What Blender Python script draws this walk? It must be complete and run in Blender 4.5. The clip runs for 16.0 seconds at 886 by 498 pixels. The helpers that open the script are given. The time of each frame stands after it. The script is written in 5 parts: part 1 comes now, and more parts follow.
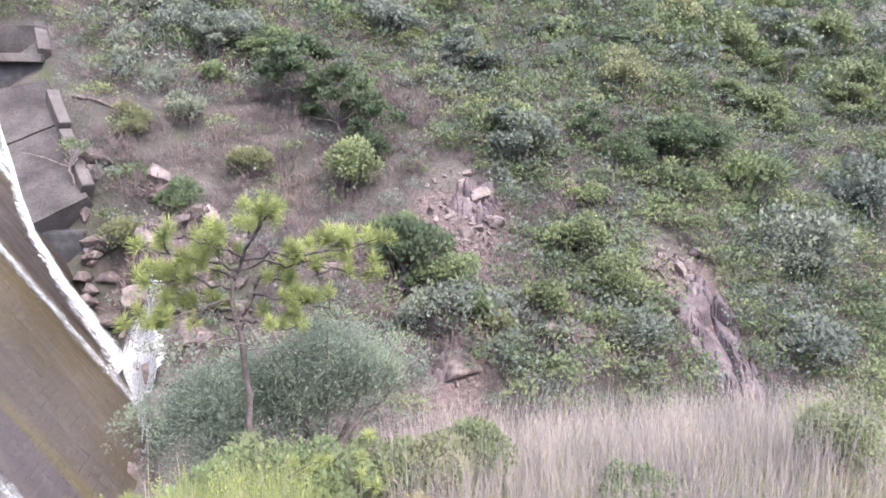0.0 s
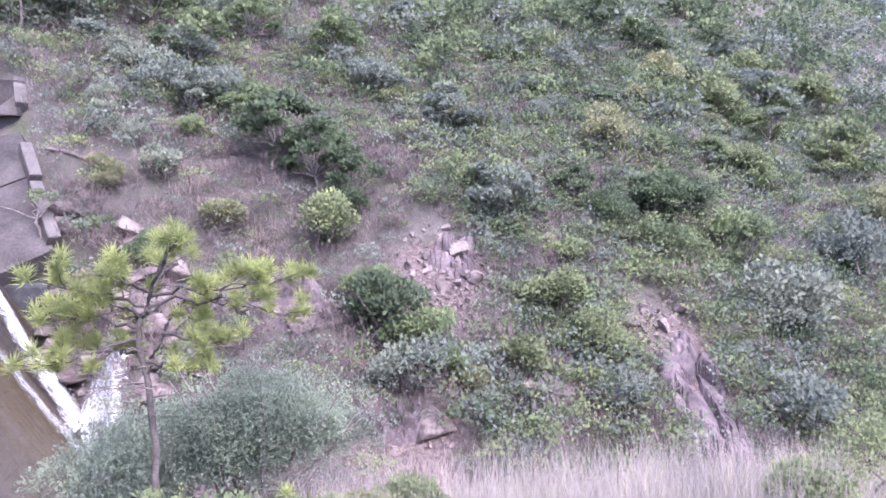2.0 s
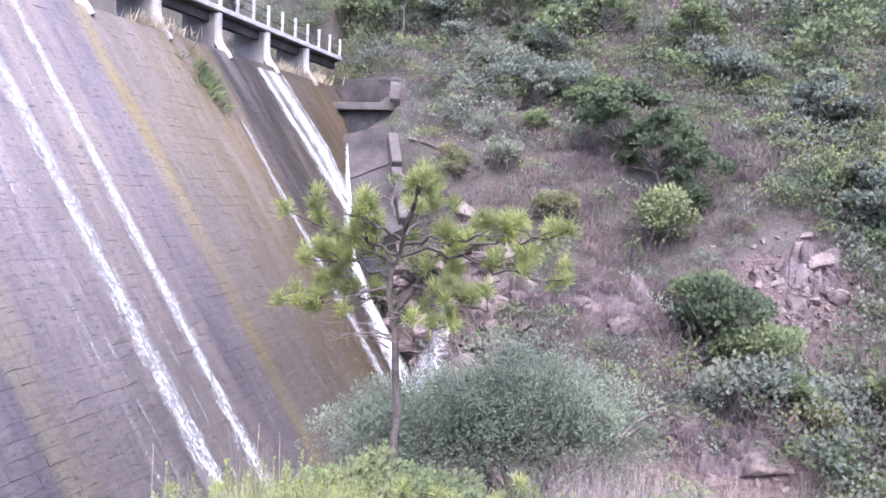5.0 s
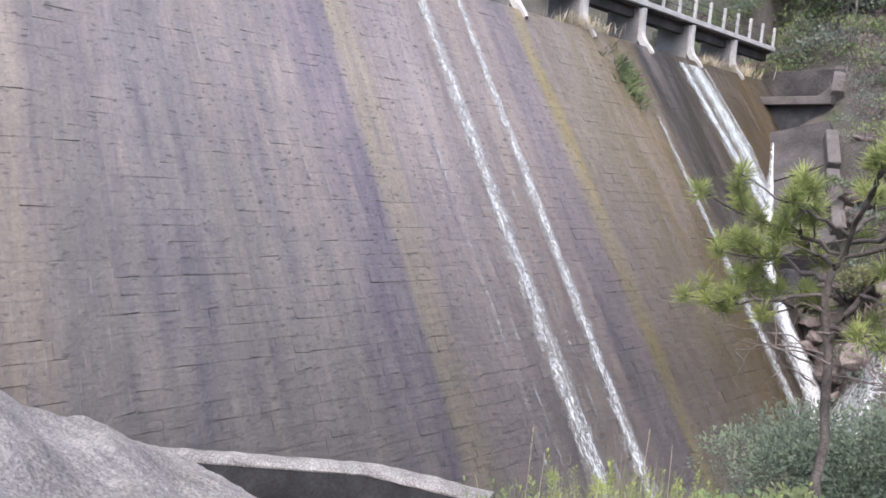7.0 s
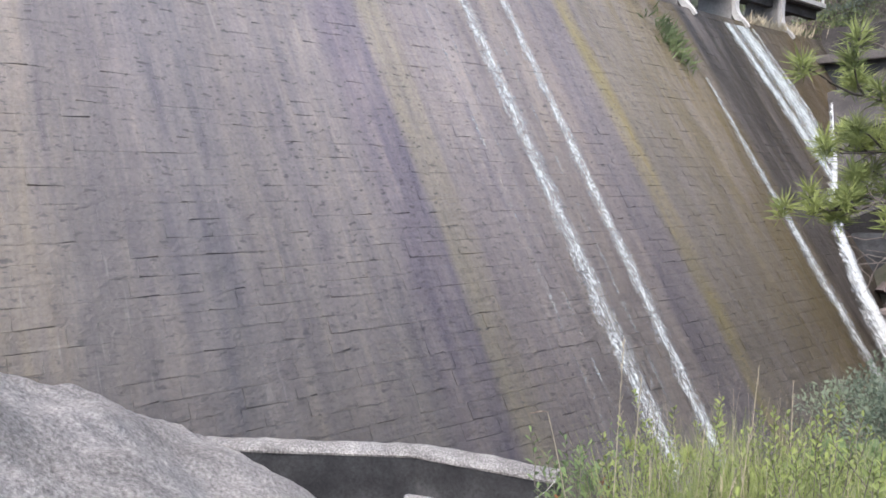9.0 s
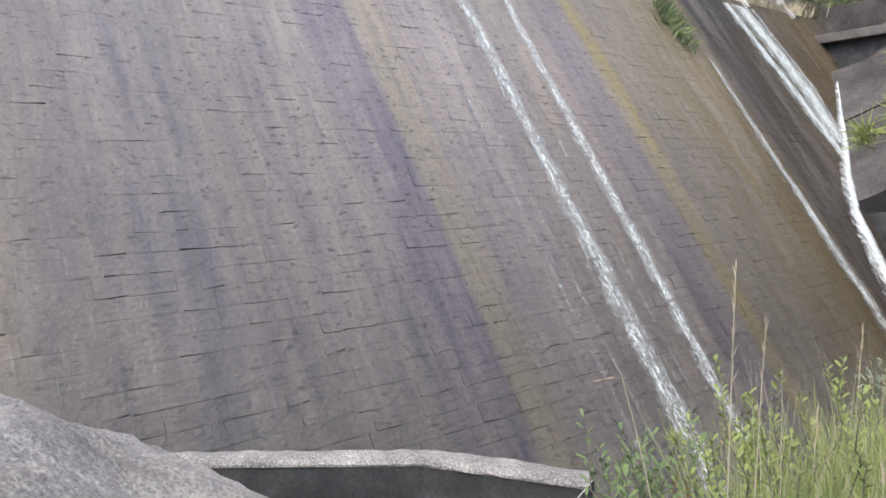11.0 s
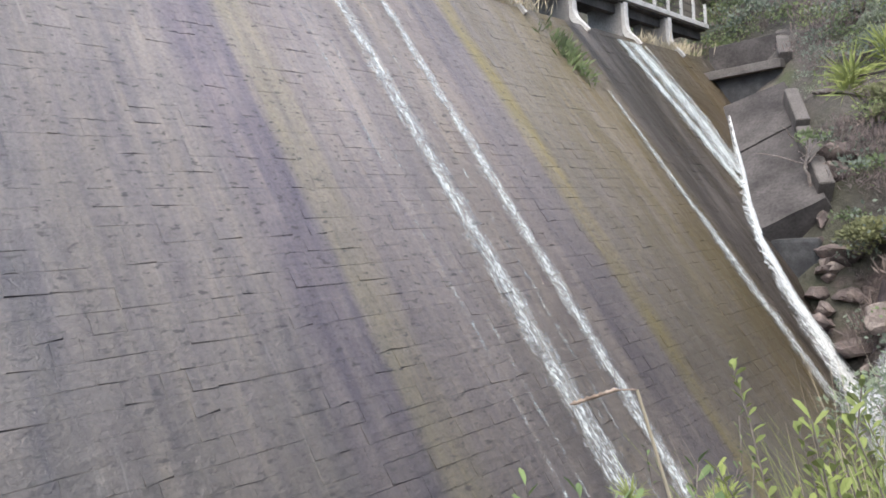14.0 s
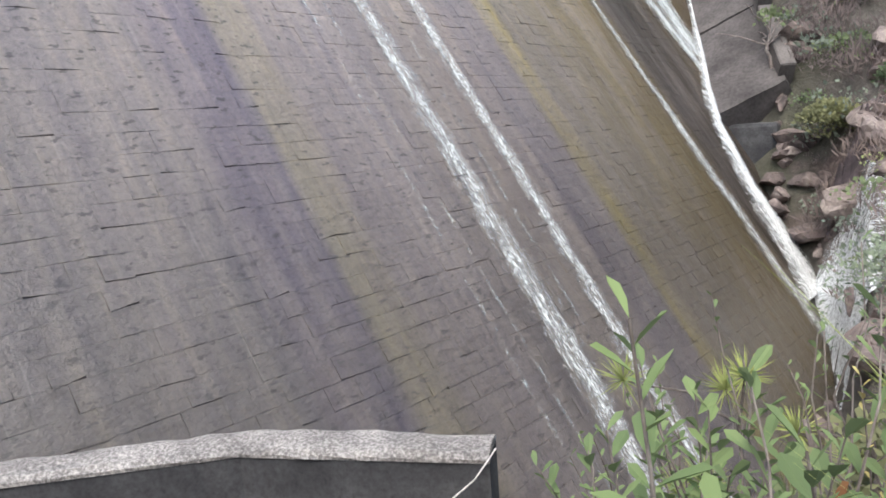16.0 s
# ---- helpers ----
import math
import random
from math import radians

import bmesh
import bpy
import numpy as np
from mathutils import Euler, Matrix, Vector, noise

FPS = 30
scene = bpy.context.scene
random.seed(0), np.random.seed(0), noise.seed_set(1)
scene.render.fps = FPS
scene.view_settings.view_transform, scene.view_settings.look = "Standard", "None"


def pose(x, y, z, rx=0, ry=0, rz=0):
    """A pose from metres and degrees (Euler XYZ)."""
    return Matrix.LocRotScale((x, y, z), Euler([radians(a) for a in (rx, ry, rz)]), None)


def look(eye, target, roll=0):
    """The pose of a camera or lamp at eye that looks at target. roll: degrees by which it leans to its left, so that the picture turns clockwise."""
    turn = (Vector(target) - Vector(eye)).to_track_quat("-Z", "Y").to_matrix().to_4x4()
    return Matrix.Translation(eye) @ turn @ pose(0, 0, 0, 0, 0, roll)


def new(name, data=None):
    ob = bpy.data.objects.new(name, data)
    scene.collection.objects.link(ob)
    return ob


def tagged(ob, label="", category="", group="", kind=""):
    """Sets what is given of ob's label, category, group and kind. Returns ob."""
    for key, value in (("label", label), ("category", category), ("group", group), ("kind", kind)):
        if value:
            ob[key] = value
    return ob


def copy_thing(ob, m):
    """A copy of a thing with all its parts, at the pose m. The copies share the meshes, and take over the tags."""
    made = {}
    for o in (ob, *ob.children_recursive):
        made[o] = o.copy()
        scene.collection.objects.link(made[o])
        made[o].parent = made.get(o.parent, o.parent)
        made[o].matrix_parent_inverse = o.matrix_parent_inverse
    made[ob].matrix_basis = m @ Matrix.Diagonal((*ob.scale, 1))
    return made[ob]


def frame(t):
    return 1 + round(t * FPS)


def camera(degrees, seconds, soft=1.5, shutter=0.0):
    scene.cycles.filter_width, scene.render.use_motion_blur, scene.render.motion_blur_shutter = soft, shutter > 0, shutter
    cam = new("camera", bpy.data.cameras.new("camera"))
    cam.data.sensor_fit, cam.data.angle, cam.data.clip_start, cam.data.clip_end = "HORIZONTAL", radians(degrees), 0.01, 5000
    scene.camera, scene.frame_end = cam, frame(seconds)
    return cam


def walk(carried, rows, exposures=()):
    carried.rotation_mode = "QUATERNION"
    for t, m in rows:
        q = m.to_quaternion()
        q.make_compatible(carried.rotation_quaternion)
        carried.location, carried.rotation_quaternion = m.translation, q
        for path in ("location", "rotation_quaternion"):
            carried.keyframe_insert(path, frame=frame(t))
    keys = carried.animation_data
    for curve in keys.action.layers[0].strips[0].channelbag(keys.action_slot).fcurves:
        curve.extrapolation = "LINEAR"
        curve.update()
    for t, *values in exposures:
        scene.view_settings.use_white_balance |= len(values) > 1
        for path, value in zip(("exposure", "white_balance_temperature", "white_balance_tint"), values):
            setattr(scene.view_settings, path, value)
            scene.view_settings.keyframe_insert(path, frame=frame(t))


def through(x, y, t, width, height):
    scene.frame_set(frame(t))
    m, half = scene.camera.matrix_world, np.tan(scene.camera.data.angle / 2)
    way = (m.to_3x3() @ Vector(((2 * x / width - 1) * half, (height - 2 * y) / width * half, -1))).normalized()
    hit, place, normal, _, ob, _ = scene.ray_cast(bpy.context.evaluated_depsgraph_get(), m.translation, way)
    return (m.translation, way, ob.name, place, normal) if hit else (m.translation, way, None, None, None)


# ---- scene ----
cam = camera(62.8, 16.0, soft=1.68)
PATH = [
    (0.0, pose(-0.000, -0.000, 1.501, 80.25, -0.28, -9.55)),
    (0.5, pose(0.269, 0.091, 1.411, 79.04, -0.33, -12.20)),
    (1.0, pose(0.502, 0.235, 1.288, 79.13, -0.26, -12.17)),
    (1.5, pose(0.757, 0.396, 1.143, 82.40, -0.57, -12.91)),
    (2.0, pose(1.001, 0.562, 1.030, 85.22, -0.41, -9.79)),
    (2.5, pose(1.213, 0.761, 0.911, 85.76, -1.40, -10.50)),
    (3.0, pose(1.399, 0.949, 0.808, 86.66, -0.59, -7.01)),
    (5.5, pose(2.057, 2.263, 0.231, 84.21, -4.92, 27.55)),
    (6.0, pose(2.014, 2.424, 0.118, 84.61, -5.29, 37.55)),
    (6.5, pose(1.835, 2.546, 0.053, 84.84, -0.65, 42.98)),
    (7.0, pose(1.591, 2.711, 0.060, 83.38, -4.71, 49.60)),
    (7.5, pose(1.361, 2.920, -0.039, 82.28, -2.30, 46.73)),
    (8.0, pose(1.147, 3.106, -0.262, 82.95, -4.53, 50.59)),
    (8.5, pose(0.941, 3.272, -0.554, 83.86, -1.93, 50.18)),
    (9.0, pose(0.694, 3.509, -0.840, 83.67, -1.02, 52.54)),
    (11.5, pose(-0.501, 4.403, -1.419, 84.75, 2.62, 50.66)),
    (12.0, pose(-0.651, 4.648, -1.422, 82.24, 3.54, 47.80)),
    (12.5, pose(-0.782, 4.845, -1.438, 82.37, 1.66, 48.62)),
    (13.0, pose(-0.969, 4.985, -1.584, 86.97, 3.43, 43.79)),
    (13.5, pose(-1.189, 5.132, -1.766, 89.40, 2.78, 46.72)),
    (14.0, pose(-1.388, 5.343, -1.873, 88.50, 3.45, 44.82)),
    (14.5, pose(-1.593, 5.564, -1.991, 82.93, 2.70, 47.71)),
    (15.0, pose(-1.836, 5.692, -2.113, 83.84, 2.23, 46.27)),
    (15.5, pose(-2.071, 5.923, -2.204, 79.97, 5.83, 42.90)),
    (16.0, pose(-2.228, 6.129, -2.335, 80.51, 3.92, 40.69)),
]
EXPOSURES = [(0.0, 2.0, 6130, 15), (1.5, 2.1, 5640, 26), (3.2, 2.22, 5600, 33), (5.5, 1.78, 5850, 21), (7.0, 1.29, 6200, 11), (9.0, 1.21, 6200, 7), (11.5, 1.17, 6320, 4), (14.0, 1.22, 6320, 4), (16.0, 1.29, 6380, 4)]
walk(cam, PATH, EXPOSURES)

# ---- sky and sun: bright overcast day ----
world = bpy.data.worlds.new("overcast_sky")
scene.world = world
world.use_nodes = True
wn = world.node_tree.nodes
sky = wn.new("ShaderNodeTexSky")
sky.sky_type, sky.sun_disc = "NISHITA", False
sky.sun_elevation, sky.sun_rotation = radians(58), radians(152)
sky.air_density, sky.dust_density, sky.ozone_density = 1.0, 4.0, 0.6
wn["Background"].inputs["Strength"].default_value = 0.15
world.node_tree.links.new(sky.outputs["Color"], wn["Background"].inputs["Color"])
sun = new("sun", bpy.data.lights.new("sun", "SUN"))
sun.data.energy, sun.data.angle, sun.data.color = 1.1, radians(50), (1.0, 0.96, 0.92)
sun.matrix_world = look((14, -26, 48), (0, 0, 0))


# ---- materials ----
def shader(name, rough=0.8, metal=0.0):
    m = bpy.data.materials.new(name)
    m.use_nodes = True
    b = m.node_tree.nodes["Principled BSDF"]
    b.inputs["Roughness"].default_value, b.inputs["Metallic"].default_value = rough, metal
    b.inputs["Specular IOR Level"].default_value = 0.3
    return m, m.node_tree.nodes, m.node_tree.links, b


def place_node(nodes, links, scale):
    geo = nodes.new("ShaderNodeNewGeometry")
    mul = nodes.new("ShaderNodeVectorMath")
    mul.operation = "MULTIPLY"
    mul.inputs[1].default_value = scale
    links.new(geo.outputs["Position"], mul.inputs[0])
    return geo, mul.outputs["Vector"]


def noise_node(nodes, links, vec, scale, detail=4.0, rough=0.55):
    n = nodes.new("ShaderNodeTexNoise")
    n.inputs["Scale"].default_value, n.inputs["Detail"].default_value, n.inputs["Roughness"].default_value = scale, detail, rough
    links.new(vec, n.inputs["Vector"])
    return n.outputs["Fac"]


def ramp_node(nodes, links, fac, stops):
    r = nodes.new("ShaderNodeValToRGB")
    els = r.color_ramp.elements
    while len(els) < len(stops):
        els.new(0.5)
    for e, (p, c) in zip(els, stops):
        e.position, e.color = p, (*c, 1)
    links.new(fac, r.inputs["Fac"])
    return r.outputs["Color"]


def mix_node(nodes, links, fac, a, b, mode="MIX"):
    m = nodes.new("ShaderNodeMix")
    m.data_type, m.blend_type = "RGBA", mode
    for socket, v in ((m.inputs[0], fac), (m.inputs[6], a), (m.inputs[7], b)):
        if isinstance(v, (int, float)):
            socket.default_value = v
        elif isinstance(v, tuple):
            socket.default_value = (*v, 1)
        else:
            links.new(v, socket)
    return m.outputs[2]


def range_node(nodes, links, v, a, b, lo=0.0, hi=1.0):
    r = nodes.new("ShaderNodeMapRange")
    r.inputs[1].default_value, r.inputs[2].default_value, r.inputs[3].default_value, r.inputs[4].default_value = a, b, lo, hi
    links.new(v, r.inputs[0])
    return r.outputs[0]


def bump_node(nodes, links, fac, b, strength, dist):
    n = nodes.new("ShaderNodeBump")
    n.inputs["Strength"].default_value, n.inputs["Distance"].default_value = strength, dist
    links.new(fac, n.inputs["Height"])
    links.new(n.outputs["Normal"], b.inputs["Normal"])


def mineral(name, dark, mid, light, coarse, fine, rough=0.85, bump=0.4, dist=0.02, hard=1.0):
    """Stone, concrete, soil: two scales of variation and relief."""
    m, nodes, links, b = shader(name, rough)
    _, vec = place_node(nodes, links, (1, 1, 1))
    big, small = noise_node(nodes, links, vec, coarse, 5), noise_node(nodes, links, vec, fine, 6, 0.7)
    col = ramp_node(nodes, links, big, ((0.3, dark), (0.52, mid), (0.72, light)))
    grain = ramp_node(nodes, links, small, ((0.5 - 0.25 / hard, (0.5, 0.5, 0.5)), (0.5, (0.95, 0.95, 0.95)), (0.5 + 0.25 / hard, (1.3 + 0.3 * (hard - 1),) * 3)))
    links.new(mix_node(nodes, links, 1.0, col, grain, "MULTIPLY"), b.inputs["Base Color"])
    bump_node(nodes, links, small, b, bump, dist)
    return m


def leafy(name, a, b_col, c, patch=0.5, rough=0.6, through=0.34, shade=0.8):
    """Leaves: each leaf its own tone, drifting over the plant; some light passes through."""
    m, nodes, links, b = shader(name, rough)
    geo, vec = place_node(nodes, links, (1, 1, 1))
    drift = noise_node(nodes, links, vec, patch, 3)
    a, c = (tuple(0.28 * q + 0.72 * w for q, w in zip(e, b_col)) for e in (a, c))
    leaf = ramp_node(nodes, links, geo.outputs["Random Per Island"], ((0.0, a), (0.55, b_col), (1.0, c)))
    tone = ramp_node(nodes, links, drift, ((0.3, (0.6, 0.62, 0.6)), (0.5, (1, 1, 1)), (0.72, (1.35, 1.3, 1.15))))
    col = mix_node(nodes, links, 1.0, leaf, tone, "MULTIPLY")
    col = mix_node(nodes, links, 1.0, col, (shade, shade, shade), "MULTIPLY")
    links.new(col, b.inputs["Base Color"])
    b.inputs["Specular IOR Level"].default_value = 0.25
    tl = nodes.new("ShaderNodeBsdfTranslucent")
    links.new(col, tl.inputs["Color"])
    # a thick coat of small curled leaves scatters light softly: faces lean towards the sky
    soft_n = nodes.new("ShaderNodeVectorMath")
    soft_n.operation = "MULTIPLY_ADD"
    links.new(geo.outputs["Normal"], soft_n.inputs[0])
    soft_n.inputs[1].default_value, soft_n.inputs[2].default_value = (0.55, 0.55, 0.55), (0.0, -0.25, 0.75)
    unit_n = nodes.new("ShaderNodeVectorMath")
    unit_n.operation = "NORMALIZE"
    links.new(soft_n.outputs["Vector"], unit_n.inputs[0])
    links.new(unit_n.outputs["Vector"], b.inputs["Normal"])
    ms = nodes.new("ShaderNodeMixShader")
    ms.inputs[0].default_value = through
    links.new(b.outputs[0], ms.inputs[1])
    links.new(tl.outputs[0], ms.inputs[2])
    links.new(ms.outputs[0], nodes["Material Output"].inputs["Surface"])
    return m


STRIPES = ((0.0, (0.103, 0.095, 0.087)), (3.9, (0.108, 0.096, 0.083)), (5.3, (0.108, 0.094, 0.078)), (5.75, (0.080, 0.073, 0.073)), (7.0, (0.087, 0.079, 0.079)),
           (7.4, (0.077, 0.072, 0.077)), (8.3, (0.077, 0.073, 0.077)), (8.8, (0.097, 0.089, 0.086)), (9.6, (0.101, 0.093, 0.091)), (11.4, (0.107, 0.099, 0.098)),
           (12.0, (0.090, 0.080, 0.093)), (12.85, (0.082, 0.074, 0.089)), (13.15, (0.132, 0.121, 0.096)), (13.75, (0.137, 0.124, 0.097)), (14.1, (0.119, 0.107, 0.105)))
STRIPES_WET = ((15.5, (0.140, 0.127, 0.125)), (16.3, (0.111, 0.100, 0.097)), (18.0, (0.125, 0.111, 0.101)), (19.3, (0.126, 0.111, 0.104)), (19.7, (0.093, 0.084, 0.089)),
               (20.9, (0.098, 0.088, 0.089)), (21.25, (0.128, 0.111, 0.055)), (21.55, (0.124, 0.106, 0.053)), (21.85, (0.098, 0.087, 0.070)), (22.4, (0.100, 0.089, 0.071)), (24.6, (0.092, 0.079, 0.053)),
               (27.0, (0.080, 0.064, 0.031)), (28.2, (0.066, 0.053, 0.030)), (28.6, (0.034, 0.029, 0.024)), (31.2, (0.040, 0.033, 0.024)), (33.0, (0.070, 0.055, 0.028)), (36.3, (0.060, 0.046, 0.025)), (37.6, (0.094, 0.070, 0.030)), (40.0, (0.036, 0.032, 0.022)))


def dam_stone(name, joints=False):
    """Weathered masonry with long run-off stains down the face; blocks differ a little from one another."""
    m, nodes, links, b = shader(name, 0.55)
    geo, along = place_node(nodes, links, (0.05, 0.9, 0.12))
    _, vec = place_node(nodes, links, (1, 1, 1))
    sep = nodes.new("ShaderNodeSeparateXYZ")
    links.new(geo.outputs["Position"], sep.inputs[0])
    drift = noise_node(nodes, links, along, 1.0, 4)
    fine_run = nodes.new("ShaderNodeVectorMath")
    fine_run.operation = "MULTIPLY"
    fine_run.inputs[1].default_value = (0.2, 5.0, 0.35)
    links.new(geo.outputs["Position"], fine_run.inputs[0])
    runs = noise_node(nodes, links, fine_run.outputs["Vector"], 1.0, 5, 0.65)
    shift = nodes.new("ShaderNodeMath")
    shift.operation = "MULTIPLY_ADD"
    links.new(range_node(nodes, links, drift, 0, 1, -1.0, 1.0), shift.inputs[0])
    shift.inputs[1].default_value = 0.24
    links.new(sep.outputs["Y"], shift.inputs[2])
    f1, f2 = range_node(nodes, links, shift.outputs[0], 0, 14.5), range_node(nodes, links, shift.outputs[0], 14.5, 40.5)
    dry = ramp_node(nodes, links, f1, [(y / 14.5, c) for y, c in STRIPES])
    wet = ramp_node(nodes, links, f2, [((y - 14.5) / 26.0, c) for y, c in STRIPES_WET])
    side = range_node(nodes, links, shift.outputs[0], 14.4, 15.4)
    col = mix_node(nodes, links, side, dry, wet)
    patchy = noise_node(nodes, links, along, 2.3, 4, 0.6)
    col = mix_node(nodes, links, range_node(nodes, links, patchy, 0.36, 0.56, 0.55, 1.0), (.145, .132, .126), col)
    # paler towards the lip: sky sheen on the wet face put into the colour
    lip = nodes.new("ShaderNodeMath")
    lip.operation = "MULTIPLY"
    links.new(range_node(nodes, links, sep.outputs["Z"], -5.5, 1.8, 0.0, 1.0), lip.inputs[0])
    links.new(range_node(nodes, links, shift.outputs[0], 31.0, 26.5, 0.25, 1.0), lip.inputs[1])
    col = mix_node(nodes, links, lip.outputs[0], col, (2.3, 2.32, 2.4), "MULTIPLY")
    col = mix_node(nodes, links, 1.0, col, (0.815, 0.785, 0.768), "MULTIPLY")
    streak = ramp_node(nodes, links, runs, ((0.28, (0.58, 0.56, 0.66)), (0.5, (0.92, 0.9, 0.9)), (0.72, (1.3, 1.25, 1.12))))
    col = mix_node(nodes, links, 0.72, col, streak, "MULTIPLY")
    grain = noise_node(nodes, links, vec, 14, 6, 0.7)
    col = mix_node(nodes, links, 0.85, col, ramp_node(nodes, links, grain, ((0.25, (0.6, 0.6, 0.6)), (0.5, (1, 1, 1)), (0.75, (1.3, 1.3, 1.28)))), "MULTIPLY")
    # small dark chips, longer along the courses
    chipv = nodes.new("ShaderNodeVectorMath")
    chipv.operation = "MULTIPLY"
    chipv.inputs[1].default_value = (0.0, 3.8, 11.0)
    links.new(geo.outputs["Position"], chipv.inputs[0])
    chips = noise_node(nodes, links, chipv.outputs["Vector"], 1.0, 3, 0.6)
    col = mix_node(nodes, links, range_node(nodes, links, chips, 0.6, 0.66, 0.0, 0.8), col, (.04, .036, .036))
    pale = noise_node(nodes, links, fine_run.outputs["Vector"], 2.1, 3, 0.5)
    col = mix_node(nodes, links, range_node(nodes, links, pale, 0.66, 0.76, 0.0, 0.2), col, (.36, .34, .32))
    if joints:
        col = mix_node(nodes, links, 1.0, col, (0.75, 0.73, 0.73), "MULTIPLY")
    else:
        info = nodes.new("ShaderNodeObjectInfo")
        each = nodes.new("ShaderNodeMath")
        each.operation = "ADD"
        links.new(info.outputs["Random"], each.inputs[0])
        links.new(geo.outputs["Random Per Island"], each.inputs[1])
        fr = nodes.new("ShaderNodeMath")
        fr.operation = "FRACT"
        links.new(each.outputs[0], fr.inputs[0])
        col = mix_node(nodes, links, 0.9, col, ramp_node(nodes, links, fr.outputs[0], ((0.0, (0.95, 0.94, 0.95)), (0.5, (1, 1, 1)), (1.0, (1.05, 1.04, 1.03)))), "MULTIPLY")
    links.new(col, b.inputs["Base Color"])
    links.new(range_node(nodes, links, runs, 0.3, 0.7, 0.3, 0.58), b.inputs["Roughness"])
    b.inputs["Specular IOR Level"].default_value = 0.55
    _, coursed = place_node(nodes, links, (1.0, 0.8, 2.2))
    lumps = noise_node(nodes, links, coursed, 2.4, 4, 0.5)
    both = nodes.new("ShaderNodeMath")
    both.operation = "MULTIPLY_ADD"
    links.new(lumps, both.inputs[0])
    both.inputs[1].default_value = 2.2
    links.new(range_node(nodes, links, grain, 0, 1, 0.0, 0.9), both.inputs[2])
    bump_node(nodes, links, both.outputs[0], b, 0.7, 0.03)
    return m


def foam(name, thick, tint=(0.82, 0.85, 0.86)):
    """Broken white water: foam with gaps that show the wet stone."""
    m, nodes, links, b = shader(name, 0.25)
    _, vec = place_node(nodes, links, (1.2, 8.0, 2.2))
    _, vec2 = place_node(nodes, links, (2.0, 13.0, 5.0))
    n1, n2 = noise_node(nodes, links, vec, 1.0, 5, 0.65), noise_node(nodes, links, vec2, 2.2, 4, 0.6)
    links.new(ramp_node(nodes, links, n2, ((0.3, tuple(0.5 * c for c in tint)), (0.62, tint))), b.inputs["Base Color"])
    tr = nodes.new("ShaderNodeBsdfTransparent")
    ms = nodes.new("ShaderNodeMixShader")
    both = nodes.new("ShaderNodeMath")
    both.operation = "MULTIPLY_ADD"
    links.new(n2, both.inputs[0])
    both.inputs[1].default_value = 0.9
    links.new(n1, both.inputs[2])
    uv = nodes.new("ShaderNodeUVMap")
    us = nodes.new("ShaderNodeSeparateXYZ")
    links.new(uv.outputs[0], us.inputs[0])
    side = nodes.new("ShaderNodeMath")
    side.operation = "PINGPONG"
    side.inputs[1].default_value = 0.5
    links.new(us.outputs["X"], side.inputs[0])
    body = nodes.new("ShaderNodeMath")
    body.operation = "ADD"
    links.new(both.outputs[0], body.inputs[0])
    links.new(range_node(nodes, links, side.outputs[0], 0.0, 0.42, -0.4, 0.1), body.inputs[1])
    links.new(range_node(nodes, links, body.outputs[0], 0.94 - thick, 1.44 - thick, 0.0, 0.95), ms.inputs[0])
    links.new(tr.outputs[0], ms.inputs[1])
    links.new(b.outputs[0], ms.inputs[2])
    links.new(ms.outputs[0], nodes["Material Output"].inputs["Surface"])
    bump_node(nodes, links, n2, b, 0.35, 0.04)
    return m


M_BLOCK = dam_stone("dam_masonry")
M_JOINT = dam_stone("dam_mortar", True)
M_CONC = mineral("pale_weathered_concrete", (.2, .185, .18), (.31, .29, .285), (.4, .38, .37), 0.8, 18, 0.9, 0.3, 0.01)
M_COPING = mineral("pinkish_grey_concrete", (.075, .067, .065), (.125, .112, .109), (.18, .163, .159), 0.8, 18, 0.9, 0.3, 0.01)
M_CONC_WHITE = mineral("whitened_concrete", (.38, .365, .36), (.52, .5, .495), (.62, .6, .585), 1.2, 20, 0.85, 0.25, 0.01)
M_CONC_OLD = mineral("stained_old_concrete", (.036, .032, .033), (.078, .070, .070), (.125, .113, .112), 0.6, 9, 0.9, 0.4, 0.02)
# damp channel wall face; also shade put into the recess and footing colour
M_CONC_DARK = mineral("damp_and_shaded_concrete", (.03, .03, .034), (.055, .055, .06), (.10, .10, .105), 1.5, 22, 0.8, 0.35, 0.01)
M_CAP = mineral("exposed_aggregate", (.19, .178, .176), (.30, .282, .278), (.42, .398, .388), 2.2, 38, 0.55, 1.0, 0.03, 2.2)
M_GRIT = mineral("gritty_granite", (.26, .238, .23), (.385, .355, .343), (.51, .475, .46), 0.9, 30, 0.7, 1.0, 0.04, 1.5)
M_ROCK = mineral("brown_rock", (.06, .05, .05), (.15, .12, .115), (.27, .22, .20), 1.3, 7, 0.8, 0.6, 0.03)
M_ROCK_PALE = mineral("pale_rock", (.13, .105, .10), (.22, .18, .168), (.31, .265, .245), 1.6, 10, 0.85, 0.5, 0.02)
M_BEDROCK = mineral("mauve_bedrock", (.06, .048, .053), (.135, .108, .114), (.23, .187, .185), 0.8, 6, 0.85, 0.6, 0.03)
M_SEED = mineral("brown_seed_husks", (.16, .115, .09), (.25, .19, .155), (.36, .29, .24), 40, 200, 0.8, 0.3, 0.001)
M_BARK = mineral("pine_bark", (.07, .06, .057), (.125, .107, .10), (.195, .17, .157), 5, 40, 0.9, 0.7, 0.01)
M_TWIG = mineral("grey_twigs", (.12, .10, .095), (.2, .17, .16), (.3, .27, .25), 5, 30, 0.9, 0.3, 0.005)
